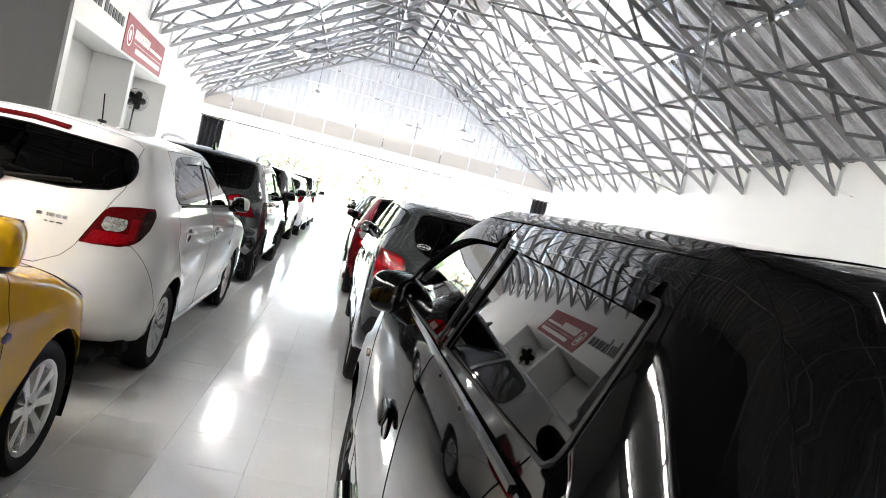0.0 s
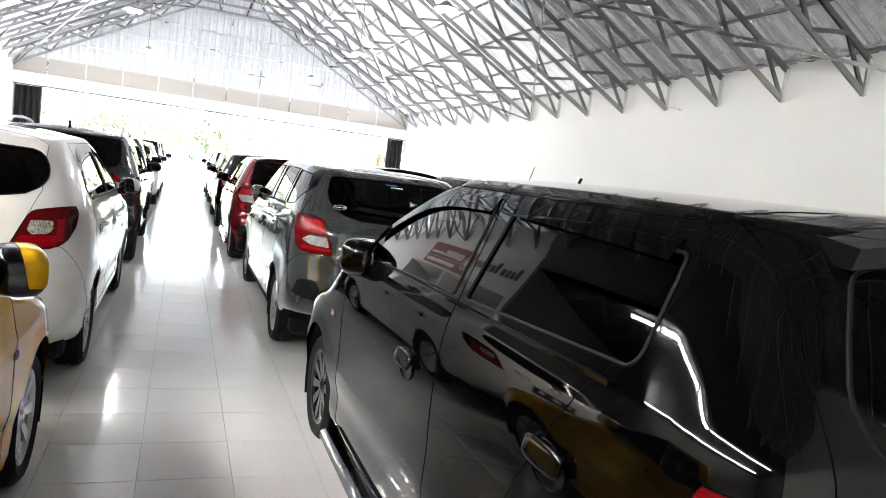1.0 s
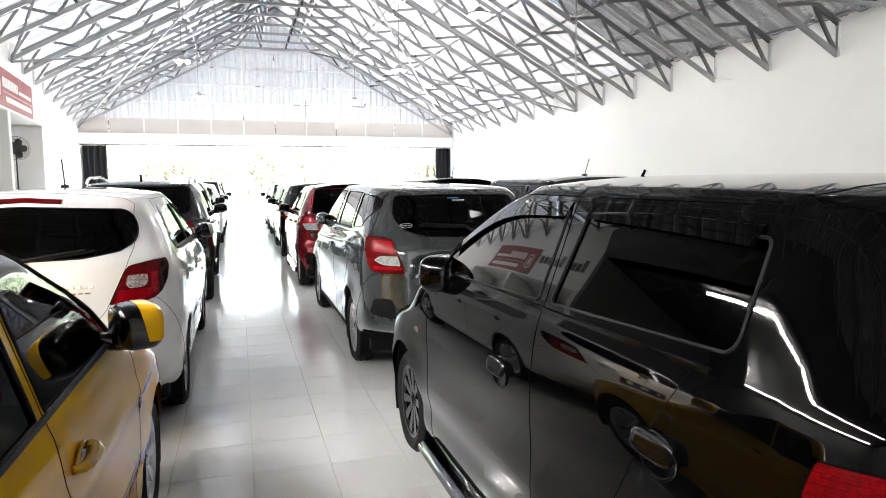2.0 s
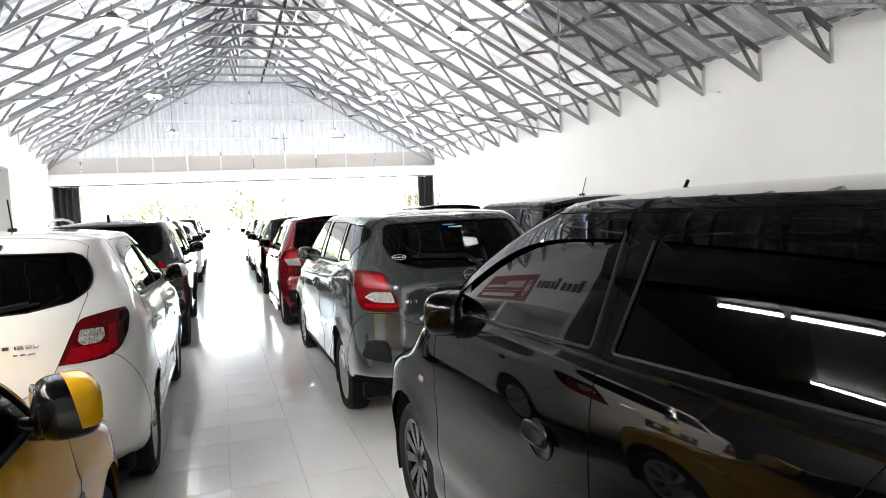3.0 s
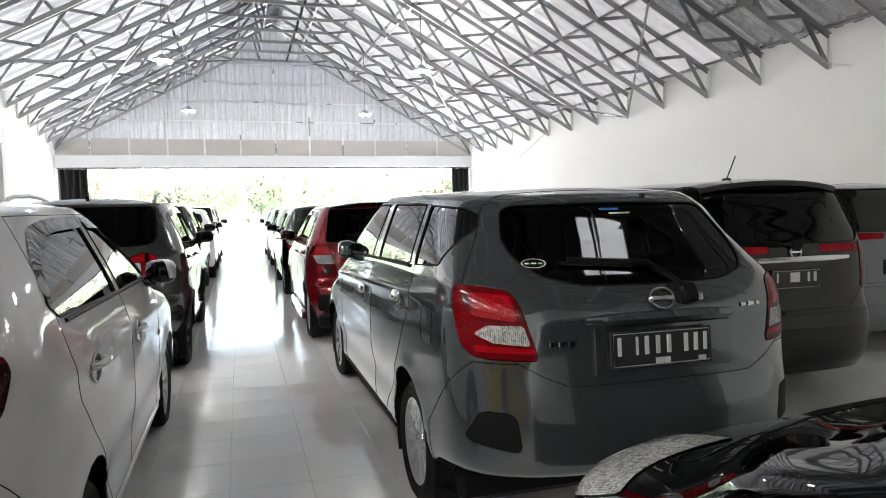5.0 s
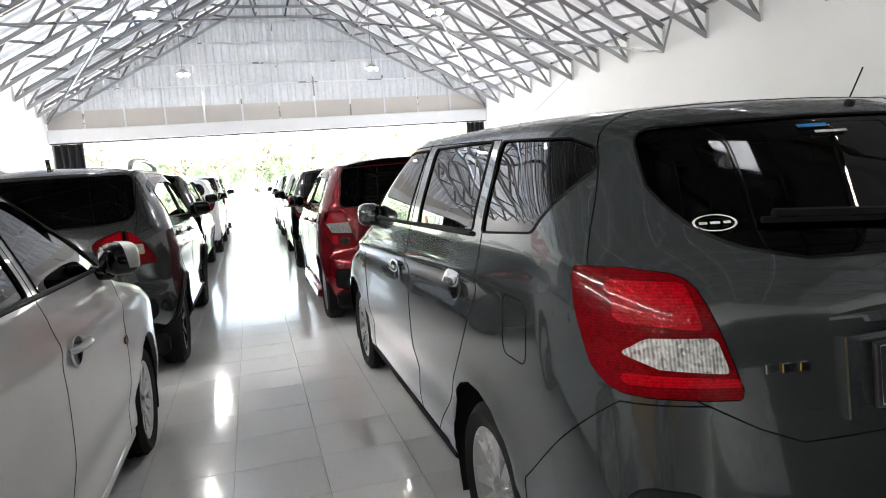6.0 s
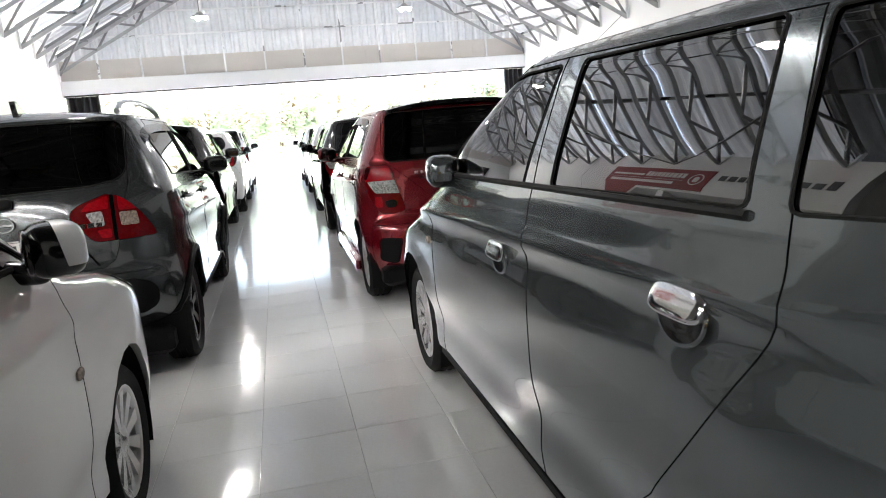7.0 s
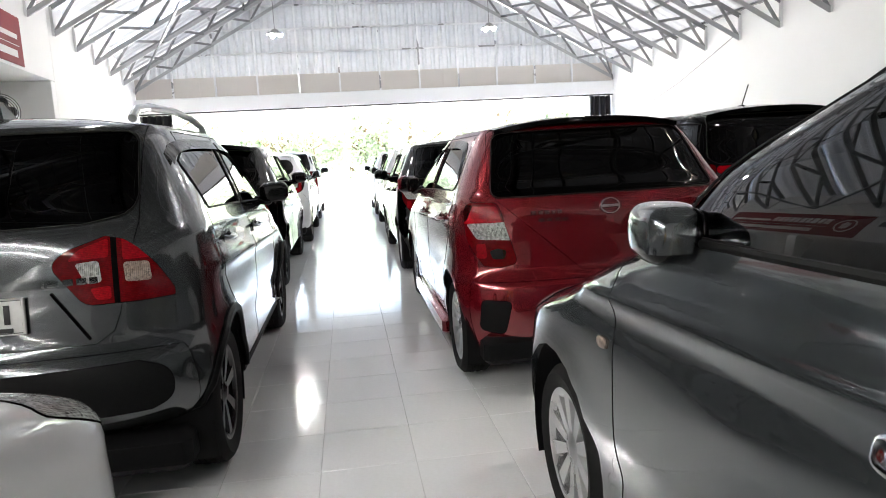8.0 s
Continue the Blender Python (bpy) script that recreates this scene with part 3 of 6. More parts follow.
roof_slope(1, 19.0, R1, 4.9, RIDGE_X, SHEET_DIM, "roof_7", CL)
roof_slope(1, 11.0, 19.0, RIDGE_X + 1.5, RIDGE_X, SHEET_OPAQUE, "roof_9", OP)
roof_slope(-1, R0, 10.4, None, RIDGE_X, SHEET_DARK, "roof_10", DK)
roof_slope(-1, 10.4, 11.0, None, RIDGE_X, SHEET_FOIL, "roof_11", OP)
roof_slope(-1, 11.0, 22.0, RIDGE_X - 1.5, RIDGE_X, SHEET_OPAQUE, "roof_12", OP)
roof_slope(-1, 22.0, R1, None, RIDGE_X, SHEET_DIM, "roof_40", CL)
rc = Shape().prism([(RIDGE_X - 0.25, top_z(RIDGE_X) - 0.01), (RIDGE_X, top_z(RIDGE_X) + 0.15), (RIDGE_X + 0.25, top_z(RIDGE_X) - 0.01), (RIDGE_X, top_z(RIDGE_X) + 0.19)], 1, R0, R1)
tagged(part("ridge_cap", rc, SHEET_OPAQUE, smooth=0), "folded metal ridge cap", "roof", kind="structure")
skylight = thing("window_1", pose(0, 0, 0), "two-pane skylight in the ribbed roof", "skylight", kind="structure")
for xa, xb in ((SKY_X[0], 3.31), (3.27, SKY_X[1])):
    q = [(x, y, top_z(x) + 0.11) for x, y in ((xa, SKY_Y[0]), (xa, SKY_Y[1]), (xb, SKY_Y[1]), (xb, SKY_Y[0]))]
    p = part("pane", Shape().add(q + [(x, y, z + 0.006) for x, y, z in q], [(0, 1, 2, 3), (7, 6, 5, 4)] + [(i, 4 + i, 4 + (i + 1) % 4, (i + 1) % 4) for i in range(4)]), SHEET_BRIGHT, skylight, smooth=0)
for y in SKY_Y:
    part("window_frame", Shape().tube([(SKY_X[0], y, top_z(SKY_X[0]) + 0.1), (SKY_X[1], y, top_z(SKY_X[1]) + 0.1)], 0.03, 6), STEEL, skylight)
for x in (*SKY_X, 3.29):
    part("window_frame", Shape().tube([(x, SKY_Y[0], top_z(x) + 0.1), (x, SKY_Y[1], top_z(x) + 0.1)], 0.03, 6), STEEL, skylight)
x = RIGHT_X - 0.1
for k in range(9):
    part("purlin", Shape().channel((x, R0, top_z(x) + 0.062), (x, R1, top_z(x) + 0.062), 0.04, 0.05, (0, 0, 1)), STEEL, roof, smooth=0)
    x -= 0.8
x = RIDGE_X - 0.2
for k in range(6):
    part("purlin", Shape().channel((x, R0, top_z(x) + 0.062), (x, R1, top_z(x) + 0.062), 0.04, 0.05, (0, 0, 1)), STEEL, roof, smooth=0)
    x -= 0.8


# hanging lamps, wall fan
def pendant(x, y):
    p = thing("pendant_lamp", pose(x, y, 4.0), "grey disc pendant lamp hanging on a thin rod", "lamp", "pendant lamps")
    part("rod", Shape().tube([(0, 0, 0.1), (0, 0, under_z(x) - 3.98)], 0.008), STEEL, p)
    part("shade", Shape().lathe([(0.02, 0.12), (0.06, 0.10), (0.09, 0.06), (0.165, 0.03), (0.175, 0.0), (0.165, 0.004), (0.02, 0.02)], Matrix.Rotation(radians(-90), 4, "Y"), 28), SHADE_GREY, p)
    for k in range(3):
        part("bulb", Shape().blob((0.035, 0.035, 0.03), pose(0.11 * math.cos(k * 2.1), 0.11 * math.sin(k * 2.1), -0.02), 1, 1, 12, 8), BULB, p, "lit lamp bulb")
    return p


for x in (-1.65, 2.9):
    for y in (20.6, 14.6, 9.3):
        pendant(x, y)

fx, fy = on_left(16.35, -0.3)
fan = thing("wall_fan", pose(fx, fy, 0, 0, 0, -62), "black pedestal fan standing in a white niche", "fan")
for r in (0.25, 0.22, 0.19, 0.16, 0.13, 0.10, 0.07):
    part("cage_ring", Shape().tube([(0.06, r * math.cos(a), 2.28 + r * math.sin(a)) for a in [k * math.pi / 14 for k in range(28)]], 0.006, 5, True), GLOSS_BLACK, fan)
for k in range(5):
    part("blade", Shape().blob((0.014, 0.105, 0.075), pose(0.02, 0, 2.28, k * 72, 0, 0) @ pose(0, 0.115, 0, 0, 0, 14), 0.8, 0.8, 14, 8), GLOSS_BLACK, fan)
part("motor", Shape().blob((0.11, 0.07, 0.07), pose(-0.07, 0, 2.28)), GLOSS_BLACK, fan)
part("stalk", Shape().tube([(-0.06, 0, 2.24), (-0.06, 0, 1.1)], 0.016, 8), GLOSS_BLACK, fan)
part("foot", Shape().lathe([(0.02, 0.04), (0.16, 0.02), (0.17, 0), (0, 0)], pose(-0.06, 0, 1.07) @ Matrix.Rotation(radians(-90), 4, "Y"), 24), GLOSS_BLACK, fan)

# thin slack wire from the truss ends down the right wall
wire = Shape().tube([(RIGHT_X - 0.03, 18.2, 3.36), (RIGHT_X - 0.04, 19.2, 3.06), (RIGHT_X - 0.04, 20.6, 2.66), (RIGHT_X - 0.03, 22.4, 2.28)], 0.005, 5)
tagged(part("wire", wire, RUBBER), "thin dark wire hanging along the side wall", "wire")

# small pipe end on the right wall
pipe = Shape().tube([(RIGHT_X - 0.003, 9.15, 3.2), (RIGHT_X - 0.05, 9.15, 3.2), (RIGHT_X - 0.06, 9.5, 3.28)], 0.012)
tagged(part("conduit", pipe, SIGN_WHITE), "short white conduit on the side wall", "pipe")

# ---------------------------------------------------------------- outside


def canopy_truss(y, z):
    t = thing("canopy_truss", pose(0, y, z), "grey lattice girder of the canopy outside", "truss", "canopy trusses")
    part("chord", Shape().tube([(-7, 0, 0.32), (9, 0, 0.32)], 0.025), STEEL, t)
    part("chord", Shape().tube([(-7, 0, 0), (9, 0, 0)], 0.025), STEEL, t)
    for i in range(20):
        x = -7 + i * 0.8
        part("web", Shape().tube([(x, 0, 0), (x + 0.4, 0, 0.32), (x + 0.8, 0, 0)], 0.015, 5), STEEL, t)


canopy_truss(30.0, 2.97)
for x in (-6.9, 8.9):
    tagged(part("canopy_post", Shape().tube([(x, 30, -0.13), (x, 30, 3.4)], 0.05, 10), STEEL), "grey steel post of the canopy outside", "post", "canopy posts")


def tree(x, y, h, r, seed):
    rt = random.Random(seed)
    t = thing("tree", pose(x, y, -0.14), "leafy green tree beyond the road", "tree", "trees outside")
    tr = Shape().tube([(0, 0, 0), (0.1, 0.05, h * 0.3), (0.05, 0.1, h * 0.55), (0.15, 0, h * 0.8)], 0.13, 8)
    for k in range(6):
        a = rt.uniform(0, 6.28)
        z = h * rt.uniform(0.3, 0.6)
        tr.tube([(0.05, 0.05, z), (r * 0.4 * math.cos(a), r * 0.4 * math.sin(a), z + h * 0.15), (r * 0.8 * math.cos(a), r * 0.8 * math.sin(a), z + h * 0.28)], 0.05, 6)
    part("trunk", tr, BARK, t)
    cr = Shape()
    clumps = []
    for k in range(44):
        a, q = rt.uniform(0, 6.28), rt.uniform(0.1, 1) ** 0.5
        clumps.append((r * q * math.cos(a), r * q * math.sin(a), h * rt.uniform(0.06, 1.0), rt.uniform(0.4, 0.85)))
    for cx, cy, cz, cs in clumps:
        for k in range(70):
            d = Vector((rt.gauss(0, 1), rt.gauss(0, 1), rt.gauss(0, 0.7))) * cs * 0.55
            p = Vector((cx, cy, cz)) + d
            u = Vector((rt.gauss(0, 1), rt.gauss(0, 1), rt.gauss(0, 1))).normalized()
            w_ = u.orthogonal().normalized()
            s = rt.uniform(0.09, 0.18)
            cr.add([p - u * s, p + w_ * s * 0.6, p + u * s, p - w_ * s * 0.6], [(0, 1, 2, 3)])
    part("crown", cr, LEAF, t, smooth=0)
    return t


rt = random.Random(11)
models = [tree(-9, 49, 5.4, 2.7, 1), tree(-4.5, 50.5, 4.4, 2.5, 2), tree(1, 52, 5.0, 2.8, 3)]
for k in range(20):
    copy_thing(models[k % 3], pose(-18 + k * 2.0 + rt.uniform(-0.8, 0.8), 51 + rt.uniform(-2, 5), -0.14, 0, 0, rt.uniform(0, 360)))
hs = Shape()
for k in range(9000):
    p = Vector((rt.uniform(-30, 34), rt.uniform(46, 48.5), abs(rt.gauss(0, 0.55))))
    u = Vector((rt.gauss(0, 1), rt.gauss(0, 1), rt.gauss(0, 1))).normalized()
    w_ = u.orthogonal().normalized()
    s = rt.uniform(0.08, 0.17)
    hs.add([p - u * s, p + w_ * s * 0.5, p + u * s, p - w_ * s * 0.5], [(0, 1, 2, 3)])
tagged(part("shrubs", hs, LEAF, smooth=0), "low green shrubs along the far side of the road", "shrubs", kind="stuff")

# ---------------------------------------------------------------- cars
from mathutils.bvhtree import BVHTree


def outline(z, c):
    """Half of the plan outline of the bodywork at height z, from the middle of the tail to the middle of the nose."""
    w, yr, yf, lr, lf = c["w"](z), c["yr"](z), c["yf"](z), c["lr"](z), c["lf"](z)
    pts = []
    for i in range(15):
        a = math.pi / 2 * i / 14
        pts.append((w * math.sin(a) ** (2 / c["nr"]), yr + lr * (1 - math.cos(a) ** (2 / c["nr"]))))
    a, b = yr + lr, yf - lf
    for i in range(1, 30):
        pts.append((w, a + (b - a) * i / 30))
    for i in range(15):
        a = math.pi / 2 * (1 - i / 14)
        pts.append((w * math.sin(a) ** (2 / c["nf"]), yf - lf * (1 - math.cos(a) ** (2 / c["nf"]))))
    return pts


def half_body(c):
    bm = bmesh.new()
    z0, zt, H = c["zbot"], c["ztop"], c["H"]
    rows = []
    nz = 44
    grid = []
    for j in range(nz + 1):
        z = z0 + (zt - z0) * j / nz
        rows.append([(x, y, z) for x, y in outline(z, c)])
    last = rows[-1]
    yc = 0.5 * (last[0][1] + last[-1][1])
    for s in (0.96, 0.88, 0.75, 0.55, 0.3, 0.0):
        rows.append([(x * s, yc + (y - yc) * (0.72 + 0.28 * s), zt + (H - zt) * (1 - s**2.2)) for x, y, z in last])
    arc = c["arc"]
    for r in rows:
        line = []
        for x, y, z in r:
            k = max(0.0, min(1.0, (z - c["belt"]) / (H - c["belt"])))
            z2 = z + k * arc(y)
            z2 += c["belt_rise"] * (y - c["WB"] / 2) * max(0.0, 1 - abs(z - c["belt"]) / 0.35)
            for q in (0.0, c["WB"]):
                d = math.hypot(y - q, z - c["tr"])
                if z < 0.95 and x > 0.4:
                    x += c["flare"] * math.exp(-((d - c["R"]) / 0.055) ** 2)
            if x > 0.5:
                for zc, dz, amt in c["creases"]:
                    ends = max(0.0, min(1.0, (y + 0.35) / 0.5)) * max(0.0, min(1.0, (c["WB"] + 0.2 - y) / 0.5))
                    x += amt * ends * math.exp(-((z - zc - 0.03 * (c["WB"] / 2 - y)) / dz) ** 2)
            line.append(bm.verts.new((x, y, z2)))
        grid.append(line)
    for j in range(len(grid) - 1):
        for i in range(len(grid[0]) - 1):
            bm.faces.new((grid[j][i], grid[j][i + 1], grid[j + 1][i + 1], grid[j + 1][i]))
    bmesh.ops.remove_doubles(bm, verts=bm.verts, dist=1e-5)
    bmesh.ops.recalc_face_normals(bm, faces=bm.faces)
    best = max(bm.faces, key=lambda f: f.calc_center_median().x)
    if best.normal.x < 0:
        bmesh.ops.reverse_faces(bm, faces=bm.faces)
    return bm


def planes_of(view, poly):
    """Inward planes of a convex outline drawn in the side (y, z), end (x, z) or plan (x, y) view."""
    n = len(poly)
    cx, cy = sum(p[0] for p in poly) / n, sum(p[1] for p in poly) / n
    out = []
    for i in range(n):
        a, b = poly[i], poly[(i + 1) % n]
        nx, ny = a[1] - b[1], b[0] - a[0]
        if nx * (cx - a[0]) + ny * (cy - a[1]) < 0:
            nx, ny = -nx, -ny
        if view == "side":
            out.append((Vector((0, a[0], a[1])), Vector((0, nx, ny)).normalized()))
        elif view == "end":
            out.append((Vector((a[0], 0, a[1])), Vector((nx, 0, ny)).normalized()))
        else:
            out.append((Vector((a[0], a[1], 0)), Vector((nx, ny, 0)).normalized()))
    return out


def rounded(poly, r):
    """The outline with each corner cut to an arc of about radius r."""
    out, n = [], len(poly)
    for i in range(n):
        a, b, c = (Vector(poly[(i + k) % n]) for k in (-1, 0, 1))
        u, w = a - b, c - b
        e = min(r, 0.4 * u.length, 0.4 * w.length)
        if u.angle(w, 0) > radians(155) or e < 0.006:
            out.append(tuple(b))
            continue
        p, q = b + u.normalized() * e, b + w.normalized() * e
        out += [tuple(p), tuple((p + q + 1.2 * b) / 3.2), tuple(q)]
    return out


def carve(bm, lay, rid, views, cond, only=(0,)):
    pl = [p for view, poly in views for p in planes_of(view, poly)]
    for co, no in pl:
        faces = []
        for f in bm.faces:
            if f[lay] in only and cond(f.calc_center_median()):
                vs = [v.co for v in f.verts]
                if all(max((q - c_).dot(n_) for q in vs) > 1e-5 for c_, n_ in pl):
                    faces.append(f)
        if not faces:
            return
        geom = set(faces)
        for f in faces:
            geom.update(f.edges)
            geom.update(f.verts)
        bmesh.ops.bisect_plane(bm, geom=list(geom), dist=1e-5, plane_co=co, plane_no=no)
    for f in bm.faces:
        if f[lay] in only:
            m = f.calc_center_median()
            if cond(m) and all((m - c_).dot(n_) > 0 for c_, n_ in pl):
                f[lay] = rid


def pull(bm, lay, rid, lift=0.0, both=False):
    """The faces of one region as a Shape of its own, with the body's own shading normals."""
    s = Shape()
    s.n = []
    seen = {}

    def vert(v, mx):
        edge = abs(v.co.x) < 1e-4
        key = (v.index, mx and not edge)
        if key not in seen:
            n = v.normal.copy()
            if edge:
                n.x = 0
                n.normalize()
            p = v.co + n * lift
            if mx and not edge:
                p.x, n.x = -p.x, -n.x
            seen[key] = len(s.v)
            s.v.append(tuple(p))
            s.n.append(tuple(n))
        return seen[key]
    for f in bm.faces:
        if f[lay] == rid:
            s.f.append(tuple(vert(v, False) for v in f.verts))
            if both:
                s.f.append(tuple(vert(v, True) for v in reversed(f.verts)))
    return s if s.f else None


def rims(s):
    """The closed edge lines of a Shape."""
    count = {}
    for f in s.f:
        for i in range(len(f)):
            a, b = f[i], f[(i + 1) % len(f)]
            k = (min(a, b), max(a, b))
            count[k] = count.get(k, 0) + 1
    link = {}
    for (a, b), k in count.items():
        if k == 1:
            link.setdefault(a, []).append(b)
            link.setdefault(b, []).append(a)
    out, used = [], set()
    for start in link:
        if start in used:
            continue
        loop, prev, cur = [], None, start
        while cur is not None and cur not in used:
            used.add(cur)
            loop.append(cur)
            nxt = [q for q in link[cur] if q not in used]
            cur = nxt[0] if nxt else None
        if len(loop) > 3:
            pts = [Vector(s.v[i]) for i in loop]
            thin = [pts[0]]
            for p in pts[1:]:
                if (p - thin[-1]).length > 0.006:
                    thin.append(p)
            closed = start in link[loop[-1]]
            out.append((thin, closed))
    return out


def edging(s, r, flat=1.0):
    e = Shape()
    for pts, closed in rims(s):
        e.tube(pts, r, 5, closed, flat)
    return e


WHEELS = {}


def wheel_meshes(tr, tw, style, dark):
    key = (tr, tw, style, dark)
    if key in WHEELS:
        return WHEELS[key]
    rr = tr * (0.70 if style != "seven" else 0.68)
    I = Matrix.Identity(4)
    ty = Shape()
    prof = [(rr - 0.01, -tw * 0.40), (rr + 0.02, -tw * 0.48), (tr * 0.88, -tw * 0.52), (tr - 0.022, -tw * 0.47), (tr - 0.004, -tw * 0.36), (tr - 0.004, -tw * 0.2), (tr - 0.010, -tw * 0.19), (tr - 0.010, -tw * 0.16), (tr, -tw * 0.15),
            (tr, -0.012), (tr - 0.007, -0.010), (tr - 0.007, 0.010), (tr, 0.012), (tr, tw * 0.15), (tr - 0.010, tw * 0.16), (tr - 0.010, tw * 0.19), (tr - 0.004, tw * 0.2), (tr - 0.004, tw * 0.36), (tr - 0.022, tw * 0.47), (tr * 0.88, tw * 0.52), (rr + 0.02, tw * 0.48), (rr - 0.01, tw * 0.40)]
    ty.lathe(prof, I, 48)
    rim = Shape().lathe([(rr - 0.035, -tw * 0.40), (rr - 0.03, 0.0), (rr - 0.03, tw * 0.34), (rr - 0.016, tw * 0.40), (rr, tw * 0.44), (rr + 0.006, tw * 0.43), (rr, tw * 0.40)], I, 48)
    rim.lathe([(0.0, tw * 0.40), (0.026, tw * 0.40), (0.034, tw * 0.36), (0.062, tw * 0.33), (0.07, tw * 0.2)], I, 24)
    ns = {"eight": 8, "ten": 10, "five": 5, "seven": 7, "six": 6}[style]
    for k in range(ns):
        m = Matrix.Rotation(2 * math.pi * k / ns, 4, "X")
        w0, w1 = (0.020, 0.036) if ns > 6 else (0.026, 0.052)
        xo = tw * 0.40
        top, bot = [], []
        for r_, w_, x_ in ((0.045, w0, xo - 0.012), (rr * 0.55, (w0 + w1) / 2, xo - 0.006), (rr - 0.012, w1, xo)):
            top += [(x_, w_ * 0.75, r_), (x_, -w_ * 0.75, r_)]
            bot += [(x_ - 0.03, w_, r_), (x_ - 0.03, -w_, r_)]
        v = [m @ Vector(p) for p in top + bot]
        f = []
        for i in (0, 2):
            f += [(i, i + 1, i + 3, i + 2), (i, i + 2, i + 8, i + 6), (i + 1, i + 7, i + 9, i + 3)]
        rim.add(v, f)
    disc = Shape().lathe([(0.0, tw * 0.08), (rr * 0.62, tw * 0.08), (rr * 0.62, tw * 0.02), (rr - 0.03, 0.0)], I, 32)
    WHEELS[key] = (ty.mesh("tyre"), rim.mesh("rim", 50), disc.mesh("brake_disc"))
    return WHEELS[key]


DISC = material("brake_disc_iron", (0.06, 0.06, 0.06), 0.5, 0.4)


def add_wheels(car, c):
    ty, rim, disc = wheel_meshes(c["tr"], c["tw"], c["wheel"], c["dark_wheel"])
    for y in (0.0, c["WB"]):
        for s in (1, -1):
            x = s * (c["hw"] - 0.025 - c["tw"] / 2)
            wh = new("wheel")
            wh.parent = car
            wh.matrix_basis = pose(x, y, c["tr"], 25 + 60 * y, 0, 0 if s > 0 else 180)
            part("tyre", ty, TYRE, wh, "black tyre")
            part("rim", rim, ALLOY_DARK if c["dark_wheel"] else ALLOY, wh, "dark alloy rim" if c["dark_wheel"] else "silver alloy rim")
            part("brake_disc", disc, DISC, wh)
            ar = Shape()
            x1 = c["hw"] - 0.03
            R = c["R"] + 0.012
            ar.lathe([(R, x1), (R, x1 - 0.32), (R * 0.3, x1 - 0.33)], Matrix.Translation((0, y, c["tr"])), 28, -25, 205)
            part("wheel_arch", ar if s > 0 else ar.mirrored(), PLASTIC, car, "black inner wheel arch")


def interior(car, c):
    W, bz = c["hw"], c["belt"]
    part("cabin_floor", Shape().slab(-W + 0.12, W - 0.12, -0.35, c["cowl"] - 0.1, 0.30, 0.42, 0.02), FABRIC, car)
    for x in (-0.36, 0.36):
        y = c["WB"] * 0.5 - 0.05
        seat = Shape().blob((0.24, 0.26, 0.11), pose(x, y, 0.60), 0.45, 0.45)
        seat.blob((0.23, 0.10, 0.34), pose(x, y - 0.30, 0.92, -14), 0.5, 0.45)
        part("seat", seat, FABRIC, car, "dark fabric front seat")
        part("headrest", Shape().blob((0.13, 0.06, 0.09), pose(x, y - 0.39, 1.26, -10), 0.6, 0.6), FABRIC, car)
    rear = Shape().blob((W - 0.2, 0.26, 0.12), pose(0, 0.38, 0.62), 0.4, 0.3)
    rear.blob((W - 0.22, 0.10, 0.32), pose(0, 0.10, 0.92, -16), 0.4, 0.3)
    part("rear_bench", rear, FABRIC, car, "dark fabric rear bench")
    part("dashboard", Shape().blob((W - 0.12, 0.26, 0.17), pose(0, c["cowl"] - 0.34, bz - 0.19), 0.5, 0.3), PLASTIC, car)
    cy, cz = c["cowl"] - 0.78, bz - 0.10
    wheel = Shape().tube([pose(0.36, cy, cz, 62) @ Vector((0.18 * math.cos(a), 0.18 * math.sin(a), 0)) for a in [k * math.pi / 14 for k in range(28)]], 0.015, 7, True)
    wheel.blob((0.06, 0.05, 0.03), pose(0.36, cy, cz, 62))
    for a in (0, math.pi, -math.pi / 2):
        wheel.tube([pose(0.36, cy, cz, 62) @ Vector((0.05 * math.cos(a), 0.05 * math.sin(a), 0)), pose(0.36, cy, cz, 62) @ Vector((0.175 * math.cos(a), 0.175 * math.sin(a), 0))], 0.012, 6)
    part("steering_wheel", wheel, PLASTIC, car)


